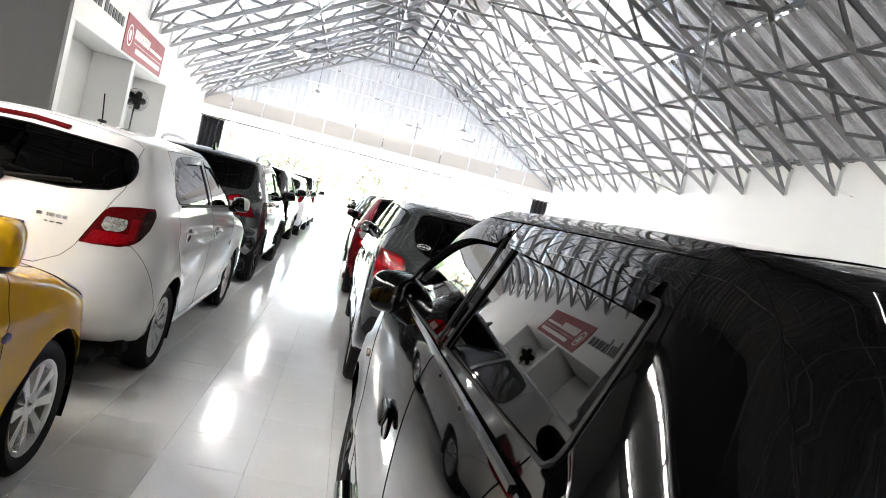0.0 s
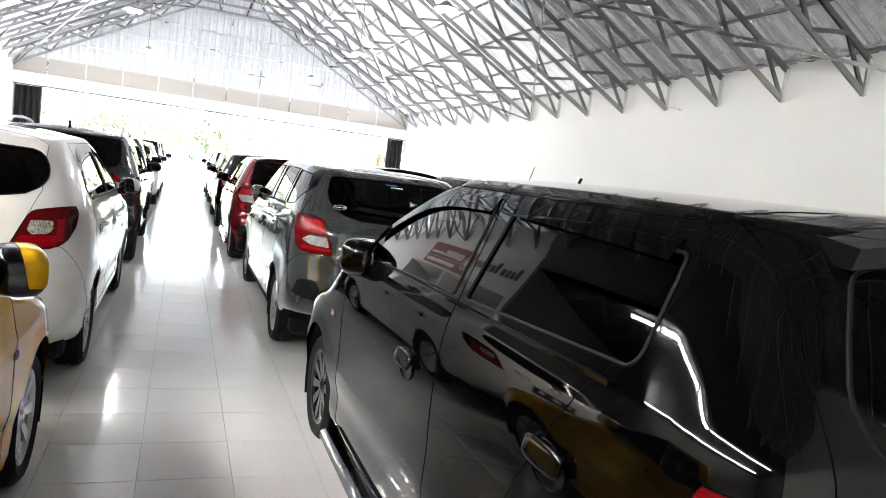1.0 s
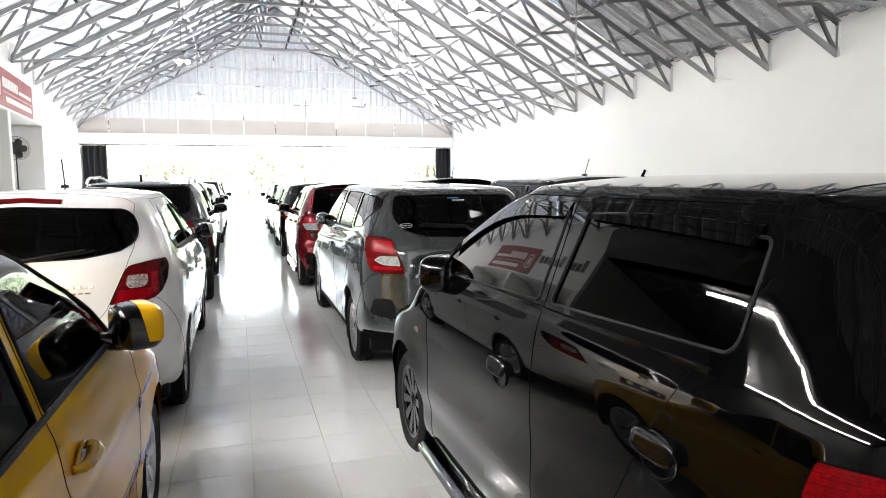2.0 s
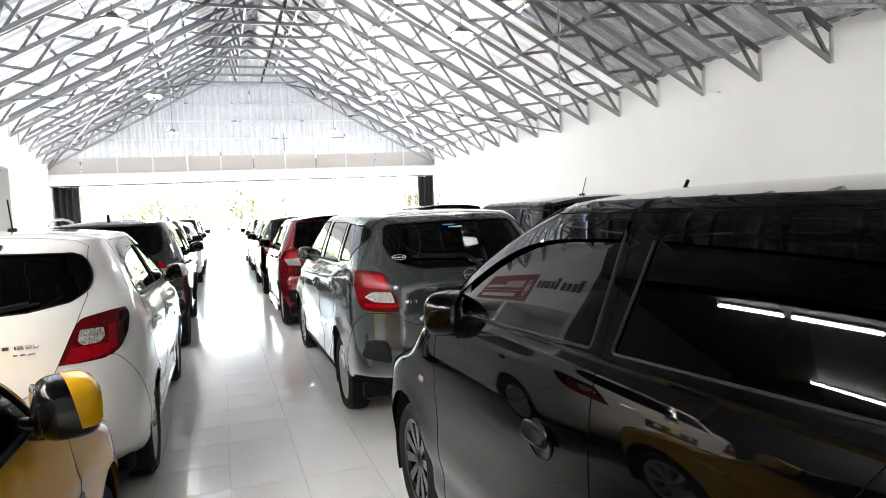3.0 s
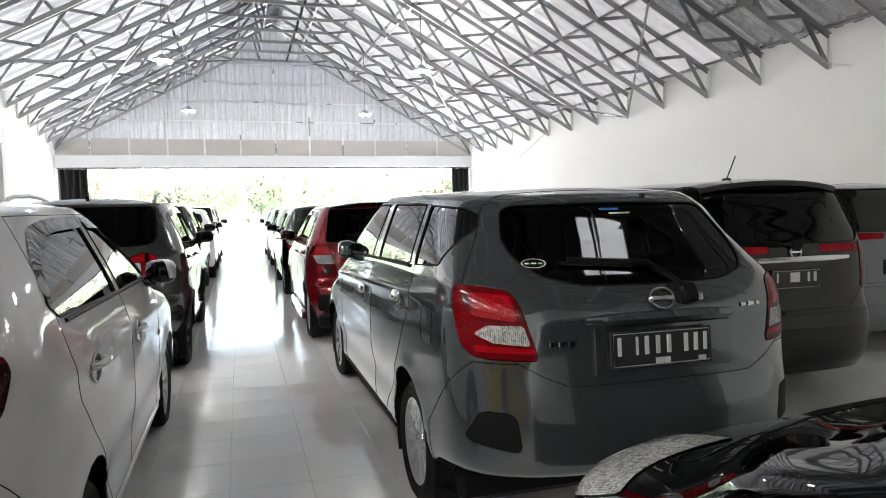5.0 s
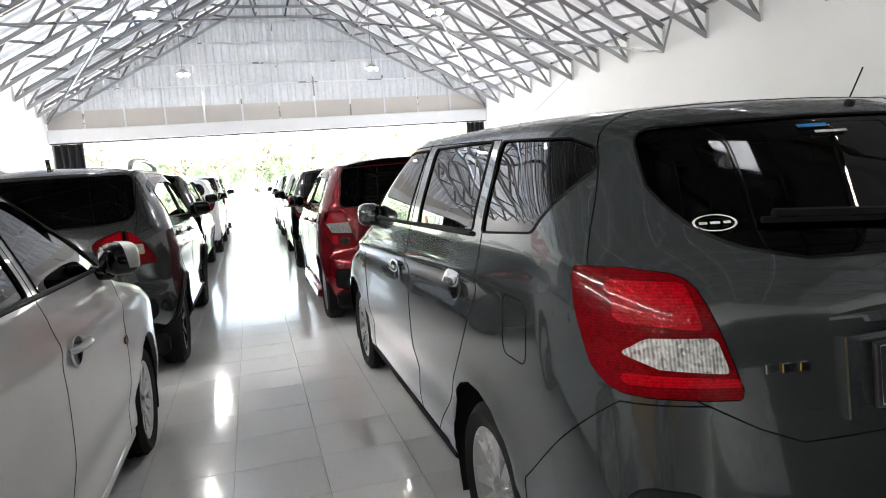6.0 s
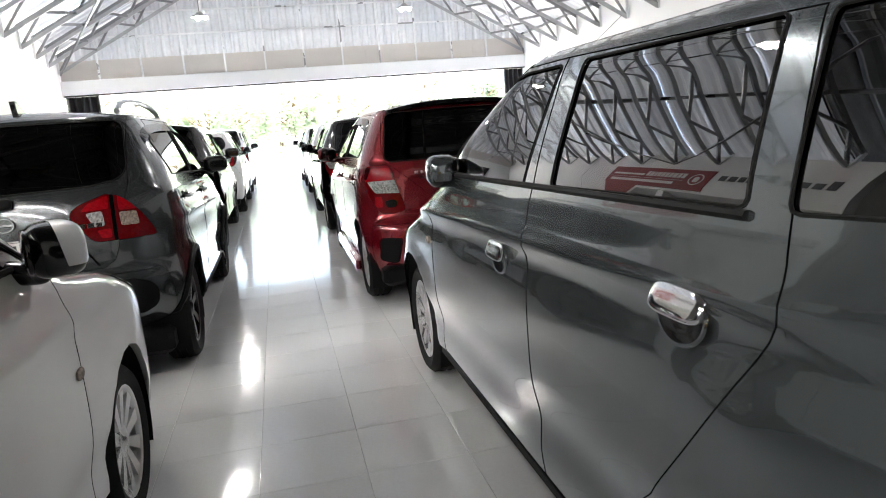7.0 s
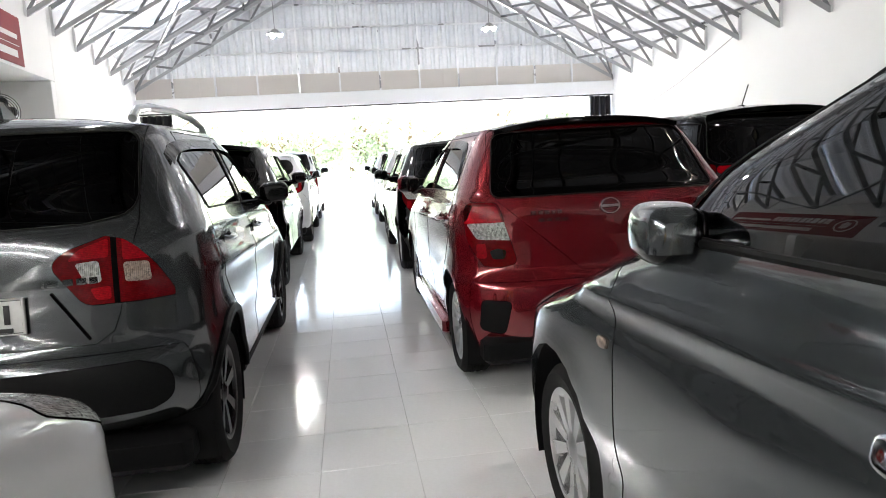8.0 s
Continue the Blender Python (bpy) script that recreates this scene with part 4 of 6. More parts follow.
def handle(m, s, mat, body_paint, par, label, flap):
    """A door handle in front of its finger cup: a hinged flap, or a bar on two feet."""
    cup = Shape()
    for k in range(5):
        q = 1 - 0.18 * k
        cup.v += [tuple(m @ Vector((s * (0.0045 - 0.0012 * k * (1 if k < 2 else 0.7)), 0.066 * q * math.cos(a), -0.012 + 0.048 * q * math.sin(a)))) for a in [j * math.pi / 12 for j in range(24)]]
    for k in range(4):
        for j in range(24):
            f = (k * 24 + j, k * 24 + (j + 1) % 24, k * 24 + 24 + (j + 1) % 24, k * 24 + 24 + j)
            cup.f.append(f if s > 0 else f[::-1])
    cup.f.append(tuple(96 + j for j in range(24)) if s > 0 else tuple(96 + j for j in range(23, -1, -1)))
    # gloss black gives the shallow cup the shade of a deep recess
    part("handle_cup", cup, GLOSS_BLACK, par)
    rim = Shape().tube([m @ Vector((s * 0.003, 0.068 * math.cos(a), -0.012 + 0.050 * math.sin(a))) for a in [j * math.pi / 14 for j in range(28)]], 0.0045, 6, True)
    part("handle_rim", rim, body_paint, par)
    if flap:
        h = Shape().blob((0.009, 0.078, 0.029), m @ pose(s * 0.017, 0, 0.010, 0, s * -16, 0), 0.55, 0.55, 28, 14)
    else:
        h = Shape().tube([m @ Vector((s * d, u, 0.006)) for u, d in ((-0.092, 0.002), (-0.082, 0.018), (-0.05, 0.028), (0, 0.031), (0.05, 0.028), (0.078, 0.018), (0.086, 0.002))], 0.019, 10, flat=0.55)
    part("door_handle", h, mat, par, label)


def car(name, at, label, body_paint, spec, extras=None, inside=True):
    c = dict(spec)
    top = thing(name, at, label, "car", "parked cars")
    for k in ("w", "yr", "yf", "lr", "lf", "arc"):
        c[k] = smoothkeys(c[k])
    bm = half_body(c)
    tree_ = BVHTree.FromBMesh(bm)

    def side_x(y, z):
        h = tree_.ray_cast(Vector((3, y, z)), Vector((-1, 0, 0)))[0]
        return h.x if h else c["hw"]

    def rear_y(x, z):
        h = tree_.ray_cast(Vector((abs(x), -4, z)), Vector((0, 1, 0)))
        return (h[0].y, h[1]) if h[0] else (-0.7, Vector((0, -1, 0)))
    c["side_x"], c["rear_y"] = side_x, rear_y
    lay = bm.faces.layers.int.new("reg")
    hw, WB, R = c["hw"], c["WB"], c["R"]
    big = 9
    for y in (0.0, WB):
        pts = [(y + R * math.cos(k * math.pi / 11), c["tr"] + R * math.sin(k * math.pi / 11)) for k in range(22)]
        carve(bm, lay, big, [("side", pts)], lambda m: m.x > 0.45)
    bmesh.ops.delete(bm, geom=[f for f in bm.faces if f[lay] == big], context="FACES")
    side = lambda m: m.x > hw * 0.45
    regs = []
    rid = 10
    for nm, views, where, mat, kind in c["regions"]:
        if where == "side":
            cond = side
        elif where == "rear":
            cond = lambda m: m.y < 0.0
        else:
            cond = lambda m: m.y > WB * 0.4
        only = (0,)
        if kind.startswith("in:"):
            only = tuple(r for n_, r, *_ in regs if n_ == kind[3:])
        if kind in ("glass", "lamp", "lid") or kind.startswith("in:"):
            views = [(v, rounded(p, (0.045 if where == "rear" else 0.014) if kind == "glass" else 0.01 if kind.startswith("in:") else 0.025)) for v, p in views]
        carve(bm, lay, rid, views, cond, only)
        regs.append((nm, rid, where, mat, kind))
        rid += 1
    bm.verts.index_update()
    bm.normal_update()
    made = {}
    for nm, r, where, mat, kind in regs:
        use = mat or body_paint
        glass = kind == "glass"
        lift = -0.004 if glass else (0.004 if kind == "lamp" else 0.0)
        if kind.startswith("in:"):
            lift = 0.0055
        mid = nm in ("windscreen", "rear_window", "tailgate", "bonnet", "rear_bumper", "front_bumper", "plate_recess", "bumper_insert_mid", "bumper_insert_wide")
        base = pull(bm, lay, r, lift, both=mid)
        if base is None:
            continue
        rim_shape = None
        if glass:
            rim_shape = edging(pull(bm, lay, r, 0.001, both=mid), c.get("seal", 0.0045))
        elif kind in ("panel", "lamp", "lid"):
            rim_shape = edging(pull(bm, lay, r, 0.0, both=mid), 0.0016 if kind != "lamp" else 0.0035)
        for s in ((1,) if mid else (1, -1)):
            par = top
            if kind.startswith("in:"):
                par = made.get((kind[3:], s), top)
            ob = part(nm, base if s > 0 else base.mirrored(), use, par)
            made[(nm, s)] = ob
            if rim_shape:
                part("seal" if glass else "gap", rim_shape if s > 0 else rim_shape.mirrored(), RUBBER if glass else SEAM, ob)
    shell = pull(bm, lay, 0, 0.0, both=True)
    part("body", shell, body_paint, top)
    bm.free()
    part("underbody", Shape().slab(-hw + 0.1, hw - 0.1, -0.5, WB + 0.4, 0.17, 0.32, 0.03), PLASTIC, top)
    add_wheels(top, c)
    if inside:
        interior(top, c)
    # mirrors
    mx, my, mz = c["mirror"]
    for s in (1, -1):
        big_m = c.get("mirror_size", 1.0)
        yaw = s * c.get("mirror_yaw", 8)
        mm = pose(s * (mx + 0.05), my, mz, 0, 0, yaw)
        sides = [q * big_m for q in (0.096, 0.066, 0.068)]
        mi = part("mirror", Shape().blob(sides, mm, 0.62, 0.55, 28, 16), GLOSS_BLACK, top, "black mirror housing")
        cap = Shape().blob([q * 1.03 for q in sides], Matrix.Identity(4), 0.62, 0.55, 28, 16)
        cap.v = [tuple(mm @ Vector((vx, max(vy, (c.get("cap_edge", 0.008) - 0.18 * vz) * big_m), max(vz, -0.036 * big_m)))) for vx, vy, vz in cap.v]
        part("mirror_cap", cap, c.get("mirror_paint") or body_paint, mi, "painted mirror cap")
        part("mirror_glass", Shape().blob((0.080 * big_m, 0.010, 0.054 * big_m), mm @ pose(0, -0.060 * big_m, 0), 0.6, 0.5), GLOSS_BLACK, mi)
        part("mirror_arm", Shape().blob((0.10, 0.035, 0.028), pose(s * (mx - 0.07), my + 0.02, mz - 0.05, 0, s * 12, 0), 0.7, 0.6), GLOSS_BLACK, mi)
        if c.get("mirror_strip"):
            part("indicator", Shape().blob((0.075 * big_m, 0.010, 0.010), mm @ pose(0, 0.070 * big_m, -0.012)), CLEAR_LENS, mi)
    # handles
    for nm, y, z in c["handles"]:
        for s in (1, -1):
            x = side_x(y, z)
            par = made.get((nm, s), top)
            tilt = pose(s * x, y, z, 0, s * math.degrees(math.atan2(side_x(y, z - 0.04) - side_x(y, z + 0.04), 0.08)), 0)
            handle(tilt, s, c.get("handle_mat") or body_paint, body_paint, par, c.get("handle_label", ""), c.get("flap"))
    # visors over the side windows
    for pts in c.get("visors", ()):
        for s in (1, -1):
            v, f = [], []
            line = smoothkeys(pts)
            ys = [pts[0][0] + (pts[-1][0] - pts[0][0]) * k / 18 for k in range(19)]
            run = [(y, line(y)) for y in ys]
            for y, z in run:
                x1, x2 = side_x(y, z + 0.012), side_x(y, z - 0.036)
                v += [(s * (x1 + 0.004), y, z + 0.012), (s * (x1 + 0.014), y, z - 0.002), (s * (x2 + 0.014), y, z - 0.036), (s * (x2 + 0.011), y, z - 0.036)]
            for i in range(len(run) - 1):
                for k in range(3):
                    q = (i * 4 + k, i * 4 + k + 1, i * 4 + 5 + k, i * 4 + 4 + k)
                    f.append(q if s > 0 else q[::-1])
            part("rain_visor", Shape().add(v, f), VISOR, top, "smoked plastic rain visor")
    if extras:
        extras(top, c, made)
    return top


def hatch(**kw):
    """The measurements of a small hatchback; y = 0 at the rear axle, noses point along +y."""
    hw, WB, H, belt, orr, of, tr = (kw[k] for k in ("hw", "WB", "H", "belt", "rear", "front", "tr"))
    F = WB + of
    hood = kw.get("hood", 0.0)
    cowl, rf, wr = kw.get("cowl", WB - 0.16), kw.get("roof_front", WB - 1.12), kw.get("roof_hw", hw - 0.22)
    zt = H - kw.get("crown", 0.05)
    c = dict(hw=hw, WB=WB, H=H, belt=belt, tr=tr, tw=kw.get("tw", 0.175), R=tr + kw.get("gap", 0.06), cowl=cowl, zbot=kw.get("zbot", 0.2), ztop=zt, nr=kw.get("nr", 3.0), nf=kw.get("nf", 2.6), flare=kw.get("flare", 0.010), belt_rise=kw.get("belt_rise", -0.02),
             w=[(0.18, hw * 0.93), (0.3, hw * 0.965), (0.5, hw * 0.995), (0.75, hw), (belt - 0.12, hw * 0.985), (belt - 0.03, hw * 0.965)] + [(belt + (zt - 0.07 - belt) * q, hw * 0.95 + (wr + 0.03 - hw * 0.95) * q ** kw.get("tumble", 1.15)) for q in (0.0, 0.25, 0.5, 0.75, 1.0)] + [ (zt - 0.02, wr), (zt, wr - 0.02)],
             yf=[(0.18, F - 0.1), (0.32, F), (0.52, F - 0.005), (0.64 + hood, F - 0.05), (0.72 + hood, F - 0.13), (0.79 + hood, F - 0.3), (0.85 + hood, F - 0.5), (belt - 0.10 + 0.4 * hood, cowl + 0.16), (belt - 0.05, cowl), (belt + 0.15, cowl - 0.27), (belt + 0.27, cowl - 0.55), (zt - 0.03, rf + 0.1), (zt, rf)],
             lr=kw.get("lr", [(0.2, 0.42), (0.7, 0.42), (1.1, 0.38), (zt, 0.30)]), lf=[(0.2, 0.55), (0.6, 0.60), (0.8, 0.5), (belt, 0.42), (zt, 0.35)],
             yr=[(z, y) for z, y in kw["tail"]], arc=[(-0.8, kw.get("drop_rear", -0.03)), (0.4, 0.0), (rf - 0.3, 0.0), (rf + 0.5, -0.04), (F, -0.05)],
             creases=kw.get("creases", [(0.78, 0.035, 0.008), (0.42, 0.06, -0.014)]), wheel=kw.get("wheel", "eight"), dark_wheel=kw.get("dark_wheel", False),
             mirror=kw.get("mirror", (hw + 0.02, WB - 0.73, belt + 0.05)))
    yB, yC = kw.get("yB", WB * 0.40), kw.get("yC", 0.12)
    fw = kw.get("front_win") or [(yB + 0.05, belt + 0.02), (yB + 0.05, zt - 0.06), (rf - 0.10, zt - 0.06), (WB - 0.74, belt + 0.12), (WB - 0.54, belt + 0.0)]
    rw = kw.get("rear_win") or [(yB - 0.05, belt + 0.025), (yB - 0.05, zt - 0.06), (yC + 0.05, zt - 0.07), (yC - 0.12, belt + 0.06), (yC - 0.05, belt + 0.035)]
    rg = kw["rear_glass"]
    lampE, lampS = kw["lamp"]
    g = kw.get("glass", GLASS)
    gr, gs_ = GLASS_DARK, kw.get("glass_side", GLASS_DARK)
    reg = [("front_window", [("side", fw)], "side", g, "glass"), ("rear_side_window", [("side", rw)], "side", gs_, "glass")]
    if "quarter_win" in kw:
        reg.append(("quarter_window", [("side", kw["quarter_win"])], "side", gs_, "glass"))
    reg += [("rear_window", [("end", rg)], "rear", gr, "glass"),
            ("windscreen", [("end", [(-0.2, belt + 0.0), (hw * 0.80, belt + 0.02), (wr * 0.98, zt - 0.02), (-0.2, zt - 0.005)])], "front", GLASS, "glass"),
            ("tail_light", [("end", lampE), ("side", lampS)], "rear", RED_LENS, "lamp")]
    for nm, e, mat in kw.get("lamp_in", ()):
        reg.append((nm, [("end", e)], "rear", mat, "in:tail_light"))
    reg += [("headlight", [("side", [(F - 0.62, 0.80 + hood), (F - 0.16, 0.60 + hood), (F + 0.3, 0.58 + hood), (F + 0.3, 0.74 + hood), (F - 0.30, 0.86 + hood)]), ("end", [(0.40, 0.3), (1.2, 0.3), (1.2, 1.0), (0.40, 1.0)])], "front", CLEAR_LENS, "lamp")]
    for nm, views, where, mat, kind in kw.get("more", ()):
        reg.append((nm, views, where, mat, kind))
    reg += [("front_door", [("side", [(yB, 0.27), (yB, zt - 0.03), (rf + 0.08, zt - 0.03), (WB - R_of(c) - 0.16, belt - 0.02), (WB - R_of(c) - 0.12, 0.27)])], "side", None, "panel"),
            ("rear_door", [("side", [(yB, 0.27), (yB, zt - 0.03)] + (kw.get("door_edge") or [(yC - 0.02, zt - 0.03), (yC - 0.16, belt - 0.02), (yC - 0.13, 0.85), (c["R"] + 0.16, 0.27)]))], "side", None, "panel")]
    if "fuel" in kw:
        fy, fz = kw["fuel"]
        reg.append(("fuel_lid", [("side", [(fy - 0.085, fz - 0.06), (fy - 0.065, fz - 0.085), (fy + 0.065, fz - 0.085), (fy + 0.085, fz - 0.06), (fy + 0.085, fz + 0.06), (fy + 0.065, fz + 0.085), (fy - 0.065, fz + 0.085), (fy - 0.085, fz + 0.06)])], "side", None, "lid"))
    bz = kw.get("bumper_top", 0.66)
    reg += [("tailgate", [("end", kw.get("gate") or [(-0.2, bz), (0.50, bz), (0.62, bz + 0.10), (0.66, belt - 0.05), (wr - 0.02, zt - 0.01), (-0.2, H + 0.05)]), ("side", kw["gate_side"]) if "gate_side" in kw else ("top", [(-0.2, -2), (1.2, -2), (1.2, -orr + 0.52), (-0.2, -orr + 0.52)])], "rear", None, "panel"),
            ("rear_bumper", [("side", kw.get("bumper_side") or [(-2, bz), (-2, 0.1), (-c["R"] - 0.01, 0.1), (-c["R"] - 0.03, bz - 0.04)])], "rear", None, "panel"),
            ("bonnet", [("top", [(-0.2, cowl + 0.05), (hw * 0.78, cowl + 0.05), (hw * 0.72, F - 0.30), (hw * 0.5, F - 0.16), (-0.2, F - 0.12)]), ("end", [(-0.2, 0.72), (1, 0.72), (1, belt + 0.02), (-0.2, belt + 0.02)])], "front", None, "panel")]
    c["regions"] = reg
    fh, rh = kw["handles"]
    c["handles"] = [("front_door", *fh), ("rear_door", *rh)]
    for k in ("visors", "mirror_paint", "handle_mat", "handle_label", "flap", "mirror_strip", "mirror_size", "cap_edge", "mirror_yaw", "seal"):
        if k in kw:
            c[k] = kw[k]
    return c


def R_of(c):
    return c["R"]


# pieces that sit on the tail of a car
def on_tail(c, x, z, out=0.0):
    y, n = c["rear_y"](x, z)
    a = math.degrees(math.asin(max(-1, min(1, n.z))))
    yaw = math.degrees(math.atan2(n.x, -n.y)) * (1 if x >= 0 else -1)
    return pose(x, y - out, z, -a, 0, yaw)


def plate(top, c, x, z, out, w, h, dark, groups):
    m = on_tail(c, x, z, out)
    p = part("number_plate", Shape().slab(-w / 2, w / 2, -0.006, 0.006, -h / 2, h / 2, 0.003, m), PLATE_BLACK if dark else PLATE_WHITE, top, "number plate with a row of plain bars")
    part("plate_frame", Shape().tube([m @ Vector(q) for q in ((-w * 0.475, -0.005, -h * 0.44), (w * 0.475, -0.005, -h * 0.44), (w * 0.475, -0.005, h * 0.44), (-w * 0.475, -0.005, h * 0.44))], 0.0022, 5, True), PLATE_WHITE if dark else PLATE_BLACK, p)
    for x0, x1, z0, z1 in groups:
        mid, half = (x0 + x1) / 2, (x1 - x0) * 0.30
        part("plate_bar", Shape().slab((mid - half) * w, (mid + half) * w, -0.009, -0.005, z0 * h, z1 * h, 0.001, m), PLATE_WHITE if dark else PLATE_BLACK, p)


def badge_bars(top, c, x, z, widths, h, tilt=0.0, name="badge"):
    """Raised chrome model badge as a row of plain bars."""
    for k, (dx, w) in enumerate(widths):
        m = on_tail(c, x + dx, z, 0.003)
        part(name, Shape().slab(-w / 2, w / 2, -0.004, 0.004, -h / 2, h / 2, 0.002, m), CHROME, top, "chrome badge bar")


def tail_bar(top, c, name, x0, x1, z, h, d, mat, label):
    """A flat bar with bevelled edges and tapered ends that follows the tail."""
    s = Shape()
    n = 14
    for k in range(n + 1):
        x = x0 + (x1 - x0) * k / n
        e = min(1.0, 0.25 + 4.0 * min(k, n - k) / n)
        m = on_tail(c, x, z, 0.0)
        for dy, dz in ((0.004, -h), (-d * 0.7, -h * 0.8), (-d, -h * 0.1), (-d * 0.75, h * 0.75), (0.004, h)):
            s.v.append(tuple(m @ Vector((0, dy if dy > 0 else dy * e, dz * (0.5 + 0.5 * e)))))
    s.f = [(i * 5 + k, i * 5 + (k + 1) % 5, i * 5 + 5 + (k + 1) % 5, i * 5 + 5 + k) for i in range(n) for k in range(5)] + [(4, 3, 2, 1, 0), tuple(n * 5 + k for k in range(5))]
    return part(name, s, mat, top, label, smooth=30)


def emblem(top, c, z, r, squash=0.8):
    m = on_tail(c, 0.0, z, 0.004) @ Matrix.Diagonal((1, 1, squash, 1)) @ Matrix.Rotation(radians(-90), 4, "Z")
    part("emblem", Shape().lathe([(r * 0.78, 0.0), (r * 0.82, 0.010), (r * 0.94, 0.010), (r, 0.0)], m, 28), CHROME, top, "round chrome emblem")
    part("emblem_bar", Shape().slab(-0.002, 0.010, -r * 0.85, r * 0.85, -r * 0.2, r * 0.2, 0.003, m), CHROME, top, "chrome emblem bar")


def bent_wiper(top, c, pts):
    """A rear wiper whose arm rises from its pivot and bends over the glass."""
    part("wiper_pivot", Shape().blob((0.035, 0.022, 0.04), on_tail(c, *pts[0], 0.016)), PLASTIC, top)
    part("wiper_arm", Shape().tube([on_tail(c, *p, 0.026).translation for p in pts], 0.013, 6), PLASTIC, top)
    (xa, za), (xb, zb) = pts[-2], pts[-1]
    part("wiper_blade", Shape().tube([on_tail(c, xa + (xb - xa) * q, za + (zb - za) * q - 0.012, 0.012).translation for q in (0.2, 0.4, 0.6, 0.8, 1.0, 1.08)], 0.008, 5), RUBBER, top)


def wiper(top, c, x0, z0, x1, z1):
    a, b = on_tail(c, x0, z0, 0.018), on_tail(c, x1, z1, 0.022)
    part("wiper_pivot", Shape().blob((0.05, 0.022, 0.032), a), PLASTIC, top)
    mids = [on_tail(c, x0 + (x1 - x0) * k / 6, z0 + (z1 - z0) * k / 6, 0.024).translation for k in range(7)]
    part("wiper_arm", Shape().tube([a.translation] + mids[1:], 0.011, 6), PLASTIC, top)
    s = Shape().tube([on_tail(c, x0 + (x1 - x0) * q, z0 + (z1 - z0) * q - 0.012, 0.012).translation for q in (0.35, 0.6, 0.8, 1.0, 1.12)], 0.008, 5)
    part("wiper_blade", s, RUBBER, top)


def whip(top, c, x, y, h, lean):
    z = c["H"] + 0.0
    part("antenna_foot", Shape().blob((0.025, 0.04, 0.016), pose(x, y, z + 0.004)), PLASTIC, top)
    part("antenna", Shape().tube([(x, y, z + 0.01), (x, y - lean, z + h)], 0.005, 6), PLASTIC, top, "thin black whip antenna")


def fin(top, c, y):
    z = c["H"]
    part("antenna_fin", Shape().prism([(y + 0.09, z - 0.01), (y - 0.06, z - 0.01), (y - 0.08, z + 0.065), (y - 0.05, z + 0.065)], 0, -0.015, 0.015), GLOSS_BLACK, top, "black fin antenna")


def brake_strip(top, c, z, w):
    pts = [on_tail(c, -w + 2 * w * k / 8, z - 0.012 * abs(k - 4) / 4, 0.004).translation for k in range(9)]
    part("high_brake_light", Shape().tube(pts, 0.020, 6), RED_LENS, top, "red strip brake light under the roof edge")


def spoiler(top, c, mat, over, drop, thick=0.03, w=0.56):
    s = Shape()
    H = c["H"]
    yr = c["yr"](c["ztop"])
    secs = []
    for k in range(13):
        x = -w + 2 * w * k / 12
        q = abs(x) / w
        z = H - 0.018 - 0.05 * q**2.4
        y0, y1 = yr + 0.30, yr - over + 0.07 * q**2
        secs.append([(x, y0, z + 0.012), (x, (y0 + y1) / 2, z + 0.02 - drop * 0.3), (x, y1, z + 0.008 - drop), (x, y1 + 0.01, z - thick - drop), (x, y0, z - 0.03)])
    s.add([p for q in secs for p in q], [(i * 5 + k, i * 5 + (k + 1) % 5, i * 5 + 5 + (k + 1) % 5, i * 5 + 5 + k) for i in range(12) for k in range(5)] + [(4, 3, 2, 1, 0), (60, 61, 62, 63, 64)])
    part("roof_spoiler", s, mat, top)


def rails(top, c, y0, y1, mat):
    for s in (1, -1):
        x = c["w"](c["ztop"]) - 0.03
        z = c["ztop"] + 0.03
        pts = [(s * x, y0, z - 0.02), (s * x, y0 + 0.08, z + 0.022), (s * (x + 0.005), y0 + 0.25, z + 0.042), (s * x, (y0 + y1) / 2, z + 0.055), (s * x, y1 - 0.3, z + 0.04), (s * x, y1 - 0.08, z + 0.01), (s * x, y1, z - 0.03)]
        part("roof_rail", Shape().tube(pts, 0.018, 8), mat, top, "silver roof rail")


def side_repeater(top, c, y, z):
    for s in (1, -1):
        x = c["side_x"](y, z)
        part("side_indicator", Shape().blob((0.007, 0.032, 0.017), pose(s * (x + 0.003), y, z), 0.8, 0.8, 14, 8), AMBER_LENS, top, "small oval side indicator")


def belt_strip(top, c, y0, y1, z0, z1):
    """The black rubber strip along the foot of the side windows."""
    for s in (1, -1):
        pts = []
        for k in range(17):
            y, z = y0 + (y1 - y0) * k / 16, z0 + (z1 - z0) * k / 16
            pts.append((s * (c["side_x"](y, z) + 0.003), y, z))
        part("belt_strip", Shape().tube(pts, 0.009, 6), RUBBER, top, "black rubber window strip")


def sill(top, c, mat):
    for s in (1, -1):
        sh = Shape()
        y0, y1 = c["R"] + 0.03, c["WB"] - c["R"] - 0.03
        x = c["w"](c["zbot"]) + 0.004
        sh.slab(min(s * (x - 0.10), s * x), max(s * (x - 0.10), s * x), y0, y1, c["zbot"] - 0.045, c["zbot"] + 0.012, 0.015)
        part("sill", sh, mat, top)


